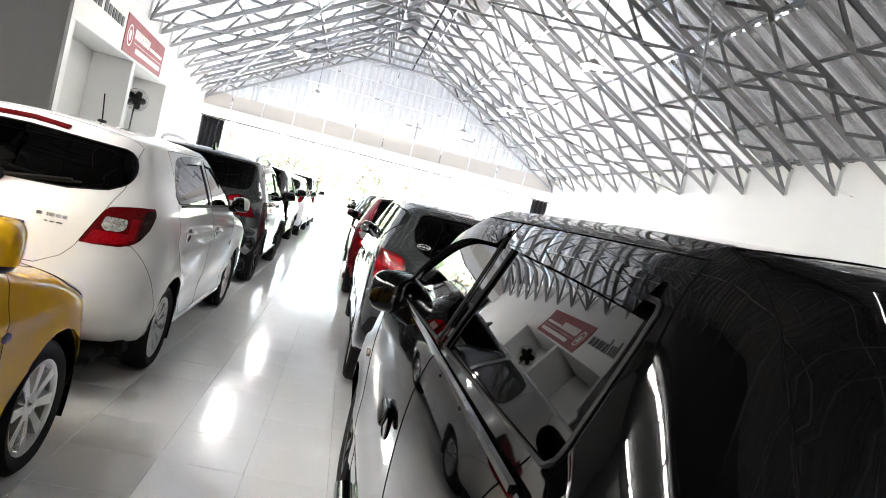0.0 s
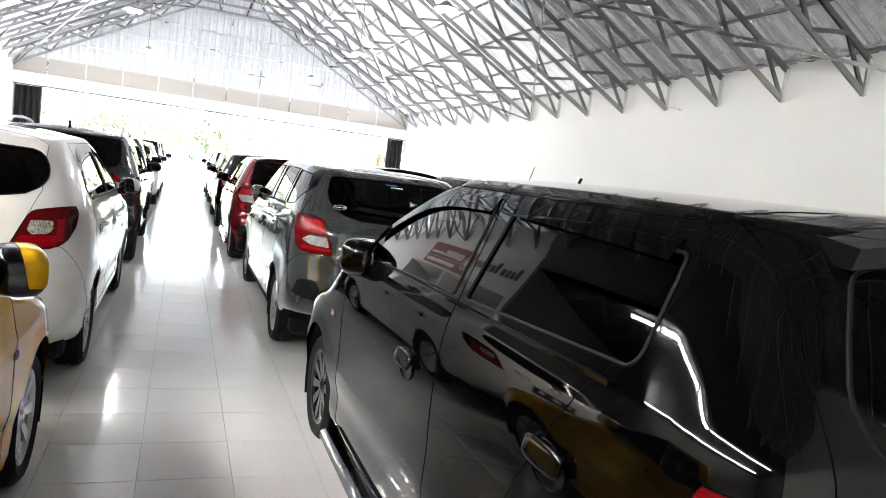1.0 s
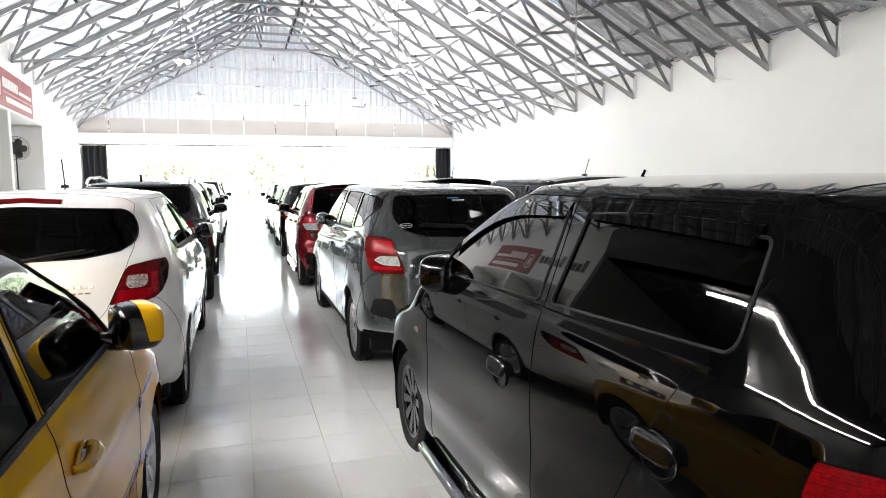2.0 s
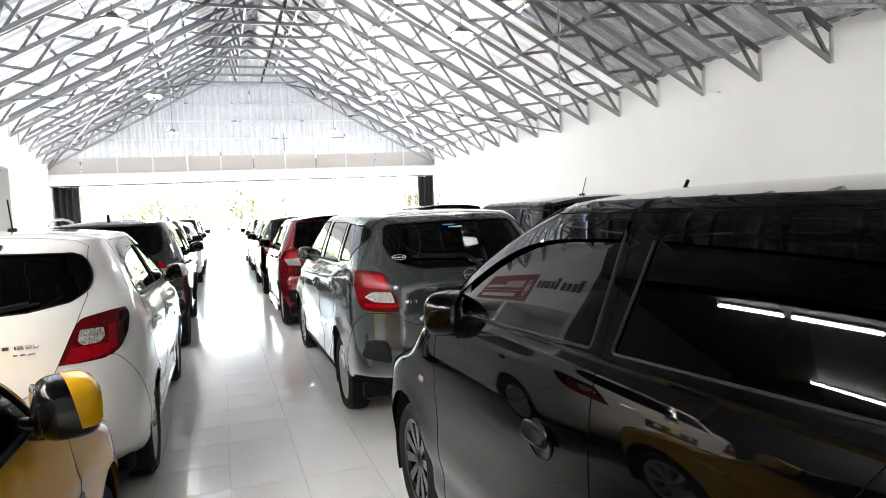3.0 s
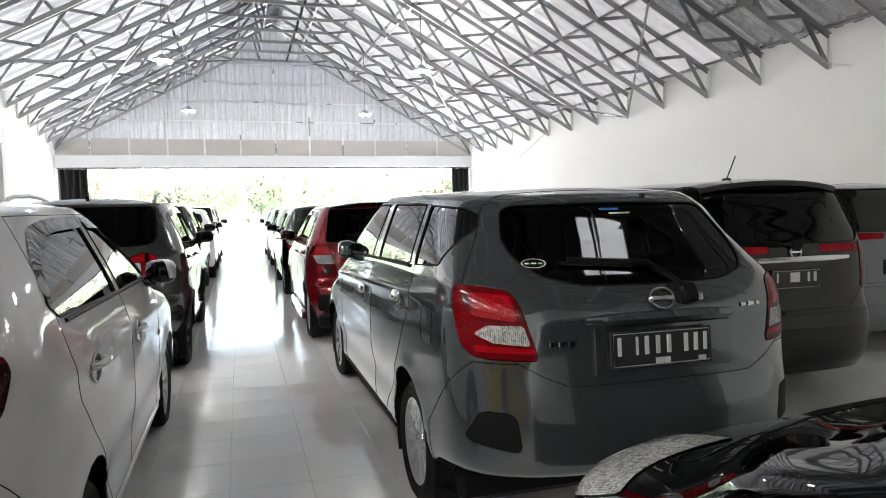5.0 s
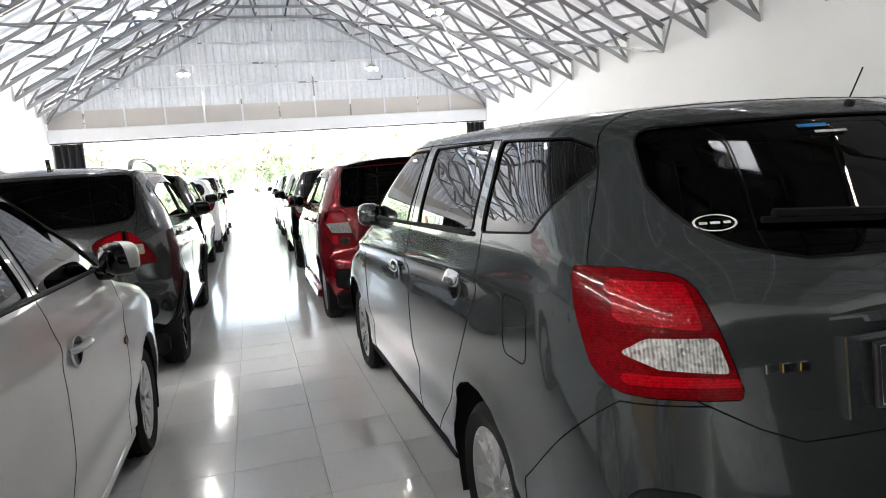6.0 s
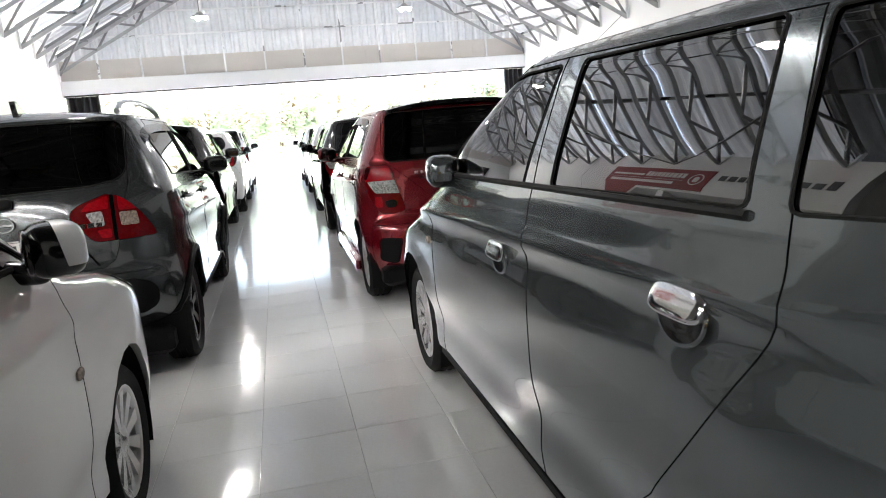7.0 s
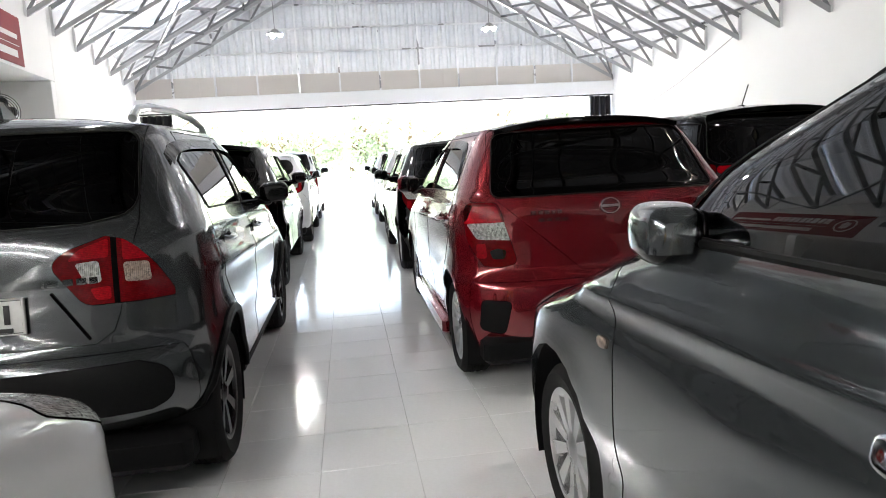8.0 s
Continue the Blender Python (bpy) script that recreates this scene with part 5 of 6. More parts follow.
# grey seven-seat hatch beside the aisle
GOPLUS = hatch(hw=0.77, WB=2.645, cowl=2.30, roof_front=1.42, zbot=0.27, H=1.53, belt=1.12, rear=1.03, front=0.76, tr=0.295, tw=0.17, gap=0.075, wheel="ten", roof_hw=0.595, crown=0.028, yB=0.93, yC=0.04,
               tail=[(0.26, -0.50), (0.36, -0.70), (0.40, -0.86), (0.43, -0.965), (0.48, -1.008), (0.62, -1.008), (0.70, -0.998), (0.78, -0.988), (0.90, -0.978), (1.0, -0.965), (1.08, -0.925), (1.15, -0.86), (1.23, -0.79), (1.35, -0.69), (1.45, -0.60), (1.48, -0.55), (1.502, -0.50)],
               lr=[(0.2, 0.46), (0.7, 0.46), (1.1, 0.45), (1.3, 0.50), (1.48, 0.42)], glass_side=GLASS_MIRROR,
               rear_glass=[(-0.2, 1.125), (0.306, 1.135), (0.459, 1.17), (0.517, 1.235), (0.526, 1.30), (0.491, 1.415), (0.450, 1.435), (-0.2, 1.445)],
               front_win=[(1.01, 1.13), (0.95, 1.455), (1.22, 1.455), (1.38, 1.44), (1.53, 1.405), (1.67, 1.345), (1.79, 1.26), (1.88, 1.13)], rear_win=[(0.81, 1.145), (0.81, 1.455), (0.10, 1.45), (0.06, 1.165)],
               quarter_win=[(-0.03, 1.165), (0.01, 1.445), (-0.40, 1.43), (-0.49, 1.40), (-0.53, 1.35), (-0.50, 1.30), (-0.41, 1.19)], door_edge=[(0.03, 1.45), (-0.05, 1.10), (-0.06, 0.92), (0.04, 0.78), (0.28, 0.58), (0.52, 0.27)],
               lamp=([(0.568, 1.118), (0.497, 0.868), (0.62, 0.868), (0.72, 0.885), (1.0, 0.95), (1.0, 1.135), (0.66, 1.134)], [(-0.645, 1.15), (-0.66, 1.10), (-0.74, 0.925), (-0.80, 0.878), (-1.5, 0.85), (-1.5, 1.15)]),
               lamp_in=[("reversing_lens", [(0.545, 0.998), (0.66, 0.998), (0.70, 0.965), (0.645, 0.935), (0.525, 0.925)], CLEAR_LENS), ("inner_lens", [(0.578, 1.105), (0.695, 1.112), (0.70, 1.03), (0.565, 1.012)], RED_BRIGHT), ("lower_lens", [(0.51, 0.916), (0.70, 0.925), (0.70, 0.90), (0.505, 0.898)], RED_BRIGHT)],
               more=[("bumper_insert", [("end", [(0.585, 0.68), (0.695, 0.685), (0.74, 0.565), (0.565, 0.535)])], "rear", PLASTIC, "lid")],
               gate=[(-0.2, 0.775), (0.414, 0.775), (0.477, 0.81), (0.80, 0.94), (0.80, 1.6), (-0.2, 1.6)], gate_side=[(-0.345, 1.6), (-1.005, 0.7), (-2, 0.7), (-2, 1.6)], bumper_top=0.775,
               bumper_side=[(-2, 0.86), (-2, 0.1), (-0.38, 0.1), (-0.39, 0.52), (-0.60, 0.70), (-0.80, 0.86)], fuel=(-0.355, 0.93), handles=((1.17, 0.91), (0.17, 0.985)), handle_mat=CHROME, handle_label="chrome door handle", flap=True, mirror=(0.715, 1.84, 1.135), mirror_yaw=-84, cap_edge=-0.03, mirror_size=0.95, seal=0.0035,
               creases=[(0.97, 0.03, 0.018), (0.90, 0.05, -0.006), (0.45, 0.08, -0.02)])


def go_extras(top, c, made):
    part("number_plate_recess", Shape().slab(-0.30, 0.30, -0.004, 0.03, -0.085, 0.09, 0.003, on_tail(c, 0, 0.895, 0.0)), PAINT_GREY, top)
    plate(top, c, -0.03, 0.90, 0.022, 0.43, 0.135, True, [(-0.45, -0.39, -0.15, 0.35), (-0.27, -0.23, -0.15, 0.35), (-0.19, -0.12, -0.15, 0.35), (-0.08, -0.01, -0.15, 0.35), (0.03, 0.10, -0.15, 0.35), (0.20, 0.27, -0.15, 0.35), (0.30, 0.37, -0.15, 0.35), (0.40, 0.46, -0.15, 0.35), (-0.12, 0.12, -0.42, -0.26), (0.33, 0.46, -0.44, -0.30)])
    tail_bar(top, c, "plate_garnish", -0.32, 0.32, 1.008, 0.026, 0.035, PAINT_GREY, "grey garnish over the number plate")
    emblem(top, c, 1.075, 0.058)
    badge_bars(top, c, -0.45, 0.93, [(0.0, 0.022), (0.035, 0.026), (0.07, 0.022)], 0.022)
    badge_bars(top, c, 0.38, 1.03, [(0.0, 0.03), (0.045, 0.035), (0.085, 0.02)], 0.018)
    bent_wiper(top, c, [(0.12, 1.09), (0.07, 1.15), (0.0, 1.205), (-0.33, 1.225)])
    part("lock_button", Shape().blob((0.018, 0.006, 0.018), on_tail(c, 0.17, 1.075, 0.004)), CHROME, top)
    st = on_tail(c, -0.45, 1.215, 0.003) @ Matrix.Scale(0.75, 4)
    part("sticker", Shape().lathe([(0.030, 0), (0.031, 0.001), (0.033, 0.001), (0.034, 0)], st @ Matrix.Diagonal((1.9, 1, 1, 1)) @ Matrix.Rotation(radians(-90), 4, "Z"), 24), SIGN_WHITE, top, "oval white ring sticker on the glass")
    for x0, w in ((-0.485, 0.025), (-0.45, 0.03), (-0.415, 0.022)):
        part("sticker_bar", Shape().slab(-w / 2, w / 2, -0.001, 0.001, -0.005, 0.005, 0.0005, on_tail(c, x0 * 0.7 - 0.135, 1.215, 0.004) @ Matrix.Scale(0.7, 4)), SIGN_WHITE, top)
    part("sticker_bar", Shape().slab(-0.045, 0.045, -0.001, 0.001, -0.006, 0.006, 0.0005, on_tail(c, -0.03, 1.415, 0.004)), SIGN_BLUE, top, "blue strip sticker on the glass")
    part("sticker_bar", Shape().slab(-0.05, 0.05, -0.001, 0.001, -0.004, 0.004, 0.0005, on_tail(c, 0.01, 1.398, 0.004)), SIGN_WHITE, top, "white strip sticker on the glass")
    part("washer_jet", Shape().blob((0.012, 0.012, 0.012), on_tail(c, 0.20, 1.47, 0.0)), PLASTIC, top)
    sill(top, c, PLASTIC)
    belt_strip(top, c, 0.05, 1.86, 1.155, 1.118)
    side_repeater(top, c, 2.2, 0.80)


SIGN_BLUE = material("blue_vinyl", (0.03, 0.22, 0.55), 0.4)

# white hatch with wrap-round angular tail lights
BRIO = hatch(hood=0.06, nf=3.2, hw=0.84, WB=2.45, zbot=0.27, H=1.515, belt=1.04, rear=0.85, front=0.79, tr=0.285, tw=0.17, gap=0.065, wheel="ten", roof_hw=0.61, yB=0.97, yC=0.06,
             tail=[(0.26, -0.62), (0.32, -0.74), (0.38, -0.82), (0.48, -0.85), (0.66, -0.84), (0.80, -0.825), (0.95, -0.80), (1.06, -0.765), (1.14, -0.705), (1.28, -0.60), (1.40, -0.52), (1.465, -0.44)],
             lr=[(0.2, 0.55), (0.8, 0.55), (1.1, 0.5), (1.46, 0.36)],
             rear_glass=[(-0.2, 1.105), (0.35, 1.12), (0.53, 1.15), (0.61, 1.20), (0.615, 1.28), (0.56, 1.385), (-0.2, 1.415)],
             lamp=([(0.572, 1.066), (0.472, 0.828), (0.60, 0.846), (0.74, 0.872), (1.0, 0.93), (1.0, 1.095), (0.70, 1.086)], [(-0.502, 1.10), (-0.515, 1.05), (-0.570, 0.97), (-0.637, 0.89), (-0.70, 0.862), (-1.5, 0.80), (-1.5, 1.10)]),
             lamp_in=[("reversing_lens", [(0.574, 1.014), (0.672, 1.012), (0.675, 0.962), (0.651, 0.941), (0.585, 0.938), (0.562, 0.961)], CLEAR_LENS), ("outer_lens", [(0.735, 1.075), (1.0, 1.075), (1.0, 0.86), (0.735, 0.86)], RED_DEEP), ("inner_lens", [(0.585, 1.058), (0.725, 1.07), (0.725, 1.02), (0.58, 1.02)], RED_LENS), ("lower_lens", [(0.50, 0.852), (0.70, 0.88), (0.70, 0.932), (0.535, 0.932)], RED_BRIGHT), ("edge_lens", [(0.69, 1.06), (0.722, 1.06), (0.722, 0.90), (0.69, 0.90)], RED_BRIGHT)],
             bumper_side=[(-2, 0.87), (-2, 0.1), (-0.36, 0.1), (-0.37, 0.50), (-0.66, 0.87)],
             gate=[(-0.2, 0.70), (0.30, 0.705), (0.416, 0.766), (0.466, 0.826), (0.568, 1.064), (0.60, 1.17), (0.575, 1.44), (-0.2, 1.6)], bumper_top=0.70,
             front_win=[(1.02, 1.08), (1.02, 1.40), (1.26, 1.395), (1.68, 1.19), (1.90, 1.06)], rear_win=[(0.92, 1.085), (0.92, 1.405), (0.20, 1.375), (-0.10, 1.16), (-0.04, 1.115)],
             handles=((1.13, 0.88), (0.16, 0.92)), mirror=(0.84, 1.76, 1.10), mirror_yaw=-68,
             visors=[[(-0.08, 1.20), (0.06, 1.32), (0.20, 1.385), (0.5, 1.41), (0.92, 1.415)], [(1.02, 1.41), (1.22, 1.405), (1.36, 1.36), (1.55, 1.25)]], creases=[(0.90, 0.04, 0.012), (0.42, 0.09, -0.018)])


def brio_extras(top, c, made):
    emblem(top, c, 1.03, 0.055, 0.85)
    badge_bars(top, c, 0.36, 0.965, [(-0.09, 0.03), (-0.05, 0.008), (-0.03, 0.026), (0.004, 0.024), (0.034, 0.022)], 0.02)
    badge_bars(top, c, 0.37, 0.93, [(-0.06, 0.02), (-0.03, 0.024), (0.006, 0.03)], 0.009)
    brake_strip(top, c, 1.445, 0.20)
    part("wiper_pivot", Shape().blob((0.04, 0.025, 0.05), on_tail(c, 0.0, 1.10, 0.012)), PLASTIC, top)
    wiper(top, c, 0.0, 1.115, 0.36, 1.165)
    whip(top, c, 0.0, 0.55, 0.20, 0.06)
    plate(top, c, 0.0, 0.84, 0.01, 0.43, 0.135, True, [(-0.4, -0.3, -0.1, 0.35), (-0.2, 0.1, -0.1, 0.35), (0.2, 0.4, -0.1, 0.35)])
    side_repeater(top, c, 1.93, 0.72)
    sill(top, c, PAINT_WHITE)
    belt_strip(top, c, 0.0, 1.86, 1.10, 1.058)
    part("bumper_skirt", Shape().slab(-0.66, 0.66, -0.78, -0.50, 0.17, 0.26, 0.03), PLASTIC, top, "black lower bumper edge")


# grey tall small crossover
IGNIS = hatch(hw=0.835, WB=2.475, H=1.575, belt=1.08, rear=0.56, front=0.72, tr=0.31, tw=0.18, wheel="seven", dark_wheel=True, roof_hw=0.63, yB=0.98, yC=0.14, gap=0.06, flare=0.022, zbot=0.31,
              tail=[(0.30, -0.36), (0.36, -0.49), (0.42, -0.545), (0.52, -0.56), (0.62, -0.545), (0.70, -0.505), (0.95, -0.47), (1.06, -0.45), (1.14, -0.41), (1.30, -0.35), (1.46, -0.28), (1.525, -0.24)],
              rear_glass=[(-0.2, 1.13), (0.42, 1.14), (0.56, 1.165), (0.60, 1.22), (0.585, 1.46), (0.55, 1.49), (-0.2, 1.495)],
              lamp=([(0.30, 0.995), (0.35, 1.045), (0.51, 1.098), (0.60, 1.102), (1.0, 1.10), (1.0, 0.855), (0.60, 0.843), (0.41, 0.845)], [(-0.41, 1.10), (-0.365, 0.85), (-0.40, 0.80), (-1.5, 0.75), (-1.5, 1.12)]),
              lamp_in=[("reversing_lens", [(0.385, 1.0), (0.465, 1.006), (0.473, 0.926), (0.418, 0.924)], CLEAR_LENS), ("indicator_lens", [(0.545, 0.992), (0.63, 0.988), (0.637, 0.915), (0.55, 0.918)], AMBER_LENS), ("lamp_joint", [(0.508, 1.2), (0.508, 0.7), (0.528, 0.7), (0.528, 1.2)], SEAM), ("inner_lens", [(0.40, 1.05), (0.50, 1.085), (0.50, 1.015), (0.36, 1.01)], RED_BRIGHT), ("outer_lens", [(0.545, 1.09), (0.66, 1.09), (0.66, 1.0), (0.545, 1.0)], RED_BRIGHT), ("lower_lens", [(0.43, 0.905), (0.50, 0.91), (0.50, 0.86), (0.45, 0.86)], RED_BRIGHT)],
              more=[("bumper_insert_wide", [("end", [(-0.2, 0.61), (0.58, 0.625), (0.67, 0.59), (0.695, 0.53), (0.68, 0.46), (0.61, 0.43), (-0.2, 0.42)])], "rear", PLASTIC, "lid")],
              gate=[(-0.2, 0.70), (0.44, 0.70), (0.50, 0.74), (0.523, 0.80), (0.60, 1.13), (0.60, 1.51), (-0.2, 1.65)], bumper_top=0.70,
              front_win=[(1.03, 1.12), (1.03, 1.445), (1.28, 1.44), (1.66, 1.24), (1.88, 1.09)], rear_win=[(0.93, 1.125), (0.93, 1.45), (0.14, 1.425), (-0.06, 1.36), (0.06, 1.15)],
              handles=((1.14, 0.97), (0.20, 1.0)), mirror=(0.85, 1.70, 1.14), mirror_paint=GLOSS_BLACK,
              visors=[[(-0.13, 1.385), (-0.05, 1.425), (0.2, 1.45), (0.5, 1.46), (0.95, 1.465)], [(1.0, 1.462), (1.28, 1.448), (1.45, 1.38), (1.6, 1.28)]], creases=[(0.86, 0.035, 0.018), (0.48, 0.10, -0.022)])


def ignis_extras(top, c, made):
    rails(top, c, -0.22, 1.15, PAINT_SILVER)
    fin(top, c, 0.05)
    badge_bars(top, c, 0.36, 0.935, [(-0.085, 0.012), (-0.05, 0.04), (0.0, 0.035), (0.045, 0.035), (0.085, 0.03)], 0.028)
    emblem(top, c, 0.98, 0.05)
    plate(top, c, 0.0, 0.83, 0.014, 0.43, 0.135, False, [(-0.42, -0.34, -0.2, 0.32), (-0.24, -0.16, -0.2, 0.32), (-0.10, -0.02, -0.2, 0.32), (0.04, 0.12, -0.2, 0.32), (0.20, 0.28, -0.2, 0.32), (0.32, 0.40, -0.2, 0.32), (0.25, 0.44, -0.42, -0.30)])
    # dark strips draw the shaded edge of the plate recess
    for s in (1, -1):
        part("plate_surround", Shape().tube([on_tail(c, s * 0.30, 0.90, 0.006).translation, on_tail(c, s * 0.42, 0.72, 0.006).translation], 0.005, 6), SEAM, top)
    for y in (0.0, c["WB"]):
        for s in (1, -1):
            pts = []
            for k in range(17):
                a = radians(2 + 176 * k / 16)
                yy, zz = y + (c["R"] + 0.012) * math.cos(a), c["tr"] + (c["R"] + 0.012) * math.sin(a)
                pts.append((s * (c["side_x"](yy, zz) + 0.002), yy, zz))
            part("arch_trim", Shape().tube(pts, 0.024, 6, flat=0.6), PLASTIC, top, "black plastic arch trim")
    sill(top, c, PLASTIC)
    part("bumper_skirt", Shape().slab(-0.50, 0.50, -0.44, -0.30, 0.24, 0.34, 0.04), PLASTIC, top, "black lower bumper")
    wiper(top, c, 0.0, 1.09, -0.34, 1.14)


# red hatch with a skirted body kit
ETIOS = hatch(hw=0.848, WB=2.43, H=1.51, belt=1.04, rear=0.56, front=0.76, tr=0.29, tw=0.175, wheel="ten", roof_hw=0.62, yB=0.98, yC=0.10, nr=3.8,
              tail=[(0.16, -0.42), (0.28, -0.49), (0.48, -0.52), (0.60, -0.51), (0.68, -0.465), (0.95, -0.44), (1.06, -0.41), (1.14, -0.35), (1.30, -0.25), (1.40, -0.18), (1.46, -0.14)],
              rear_glass=[(-0.2, 1.075), (0.62, 1.075), (0.645, 1.10), (0.575, 1.40), (0.54, 1.43), (-0.2, 1.44)],
              lamp=([(0.62, 1.05), (0.53, 0.72), (0.62, 0.70), (1.0, 0.74), (1.0, 1.06)], [(-0.28, 1.05), (-0.32, 0.86), (-0.40, 0.69), (-1.5, 0.68), (-1.5, 1.06)]),
              lamp_in=[("reversing_lens", [(0.585, 0.945), (0.545, 0.845), (0.735, 0.855), (0.78, 0.94)], CLEAR_LENS), ("outer_lens", [(0.74, 1.04), (1.0, 1.04), (1.0, 0.95), (0.78, 0.95)], RED_DEEP), ("lower_lens", [(0.69, 0.83), (0.74, 0.83), (0.74, 0.75), (0.69, 0.75)], RED_BRIGHT), ("fog_lens", [(0.585, 0.79), (0.60, 0.745), (0.66, 0.745), (0.675, 0.79), (0.63, 0.805)], GLOSS_BLACK), ("inner_lens", [(0.625, 1.03), (0.80, 1.035), (0.80, 0.94), (0.60, 0.94)], RED_BRIGHT)],
              more=[("bumper_insert", [("end", [(0.58, 0.52), (0.74, 0.53), (0.75, 0.36), (0.62, 0.33)])], "rear", PLASTIC, "lid")],
              gate=[(-0.2, 0.66), (0.44, 0.665), (0.52, 0.72), (0.62, 1.06), (0.665, 1.10), (0.59, 1.45), (-0.2, 1.6)], bumper_top=0.66, zbot=0.17,
              front_win=[(1.03, 1.08), (1.03, 1.39), (1.27, 1.385), (1.68, 1.19), (1.90, 1.05)], rear_win=[(0.93, 1.085), (0.93, 1.395), (0.20, 1.36), (-0.02, 1.16), (0.04, 1.11)],
              handles=((1.14, 0.91), (0.18, 0.94)), mirror=(0.86, 1.72, 1.10), mirror_yaw=-55,
              visors=[[(0.0, 1.21), (0.10, 1.31), (0.24, 1.38), (0.5, 1.40), (0.93, 1.405)], [(1.03, 1.40), (1.25, 1.395), (1.45, 1.27)]], creases=[(0.88, 0.04, 0.010), (0.42, 0.08, -0.016)])


def etios_extras(top, c, made):
    spoiler(top, c, GLOSS_BLACK, 0.05, 0.0, 0.02)
    emblem(top, c, 1.0, 0.06, 0.78)
    badge_bars(top, c, -0.36, 0.985, [(-0.07, 0.03), (-0.03, 0.025), (0.005, 0.03), (0.04, 0.022), (0.075, 0.028)], 0.024)
    badge_bars(top, c, -0.33, 0.945, [(-0.06, 0.035), (-0.015, 0.03), (0.03, 0.03), (0.075, 0.035)], 0.022)
    for s in (1, -1):
        part("side_skirt", Shape().slab(min(s * 0.76, s * 0.858), max(s * 0.76, s * 0.858), c["R"] + 0.02, c["WB"] - c["R"] - 0.02, 0.13, 0.25, 0.025), PAINT_RED, top)
    part("bumper_skirt", Shape().slab(-0.52, 0.52, -0.50, -0.36, 0.18, 0.36, 0.05), PLASTIC, top, "black lower bumper insert")


# black hatch parked nearest on the aisle
BLACK = hatch(hw=0.845, WB=2.45, H=1.57, belt=1.13, rear=0.66, front=0.78, tr=0.29, tw=0.175, gap=0.065, wheel="ten", dark_wheel=True, crown=0.04, roof_hw=0.660, tumble=1.0, yB=0.71, yC=-0.14,
              tail=[(0.18, -0.56), (0.30, -0.64), (0.48, -0.66), (0.62, -0.65), (0.75, -0.62), (0.95, -0.59), (1.10, -0.56), (1.20, -0.52), (1.35, -0.45), (1.46, -0.40), (1.52, -0.36)],
              rear_glass=[(-0.2, 1.12), (0.45, 1.13), (0.58, 1.17), (0.61, 1.24), (0.54, 1.44), (0.50, 1.46), (-0.2, 1.47)],
              front_win=[(0.76, 1.165), (0.74, 1.458), (1.02, 1.452), (1.22, 1.43), (1.42, 1.375), (1.60, 1.30), (1.76, 1.215), (1.90, 1.12)], rear_win=[(0.67, 1.17), (0.61, 1.46), (-0.13, 1.435), (-0.135, 1.23), (-0.115, 1.205)],
              lamp=([(0.55, 1.06), (0.50, 0.86), (1.0, 0.84), (1.0, 1.10)], [(-0.36, 1.10), (-0.34, 1.0), (-0.46, 0.84), (-1.5, 0.82), (-1.5, 1.11)]),
              handles=((0.97, 0.885), (0.03, 0.955)), handle_mat=GLOSS_BLACK, flap=True, mirror=(0.765, 1.80, 1.12), mirror_yaw=-55, mirror_strip=True, mirror_size=1.25,
              visors=[[(-0.10, 1.452), (0.2, 1.464), (0.61, 1.474)], [(0.74, 1.472), (1.02, 1.464), (1.22, 1.442), (1.42, 1.388), (1.60, 1.312), (1.72, 1.25)]], creases=[(0.93, 0.09, 0.004), (0.66, 0.10, -0.006), (0.42, 0.07, -0.014)],
              door_edge=[(-0.15, 1.50), (-0.165, 1.40), (-0.205, 1.25), (-0.215, 1.10), (-0.17, 0.98), (0.30, 0.60), (0.50, 0.27)])


def black_extras(top, c, made):
    spoiler(top, c, PAINT_BLACK, 0.08, 0.02)
    side_repeater(top, c, 2.14, 0.78)
    part("antenna", Shape().tube([(0.0, 1.46, 1.49), (0.0, 1.38, 1.593)], 0.007, 8), GLOSS_BLACK, top, "short black rod antenna")
    wiper(top, c, 0.0, 1.11, -0.34, 1.16)
    sill(top, c, PAINT_BLACK)
    for s in (1, -1):
        part("side_skirt", Shape().slab(min(s * 0.74, s * 0.856), max(s * 0.74, s * 0.856), c["R"] - 0.01, c["WB"] - c["R"] + 0.01, 0.13, 0.20, 0.02), PAINT_BLACK, top)
    for s in (1, -1):
        pts = [(s * (c["side_x"](y, 1.145) + 0.004), y, 1.145 - 0.02 * (y - 0.9)) for y in [-0.1 + 1.8 * k / 12 for k in range(13)]]
        part("belt_moulding", Shape().tube(pts, 0.008, 5), GLOSS_BLACK, top)
    plate(top, c, 0.0, 0.80, 0.012, 0.43, 0.135, True, [(-0.42, -0.36, -0.1, 0.35), (-0.2, 0.1, -0.1, 0.35), (0.2, 0.42, -0.1, 0.35)])


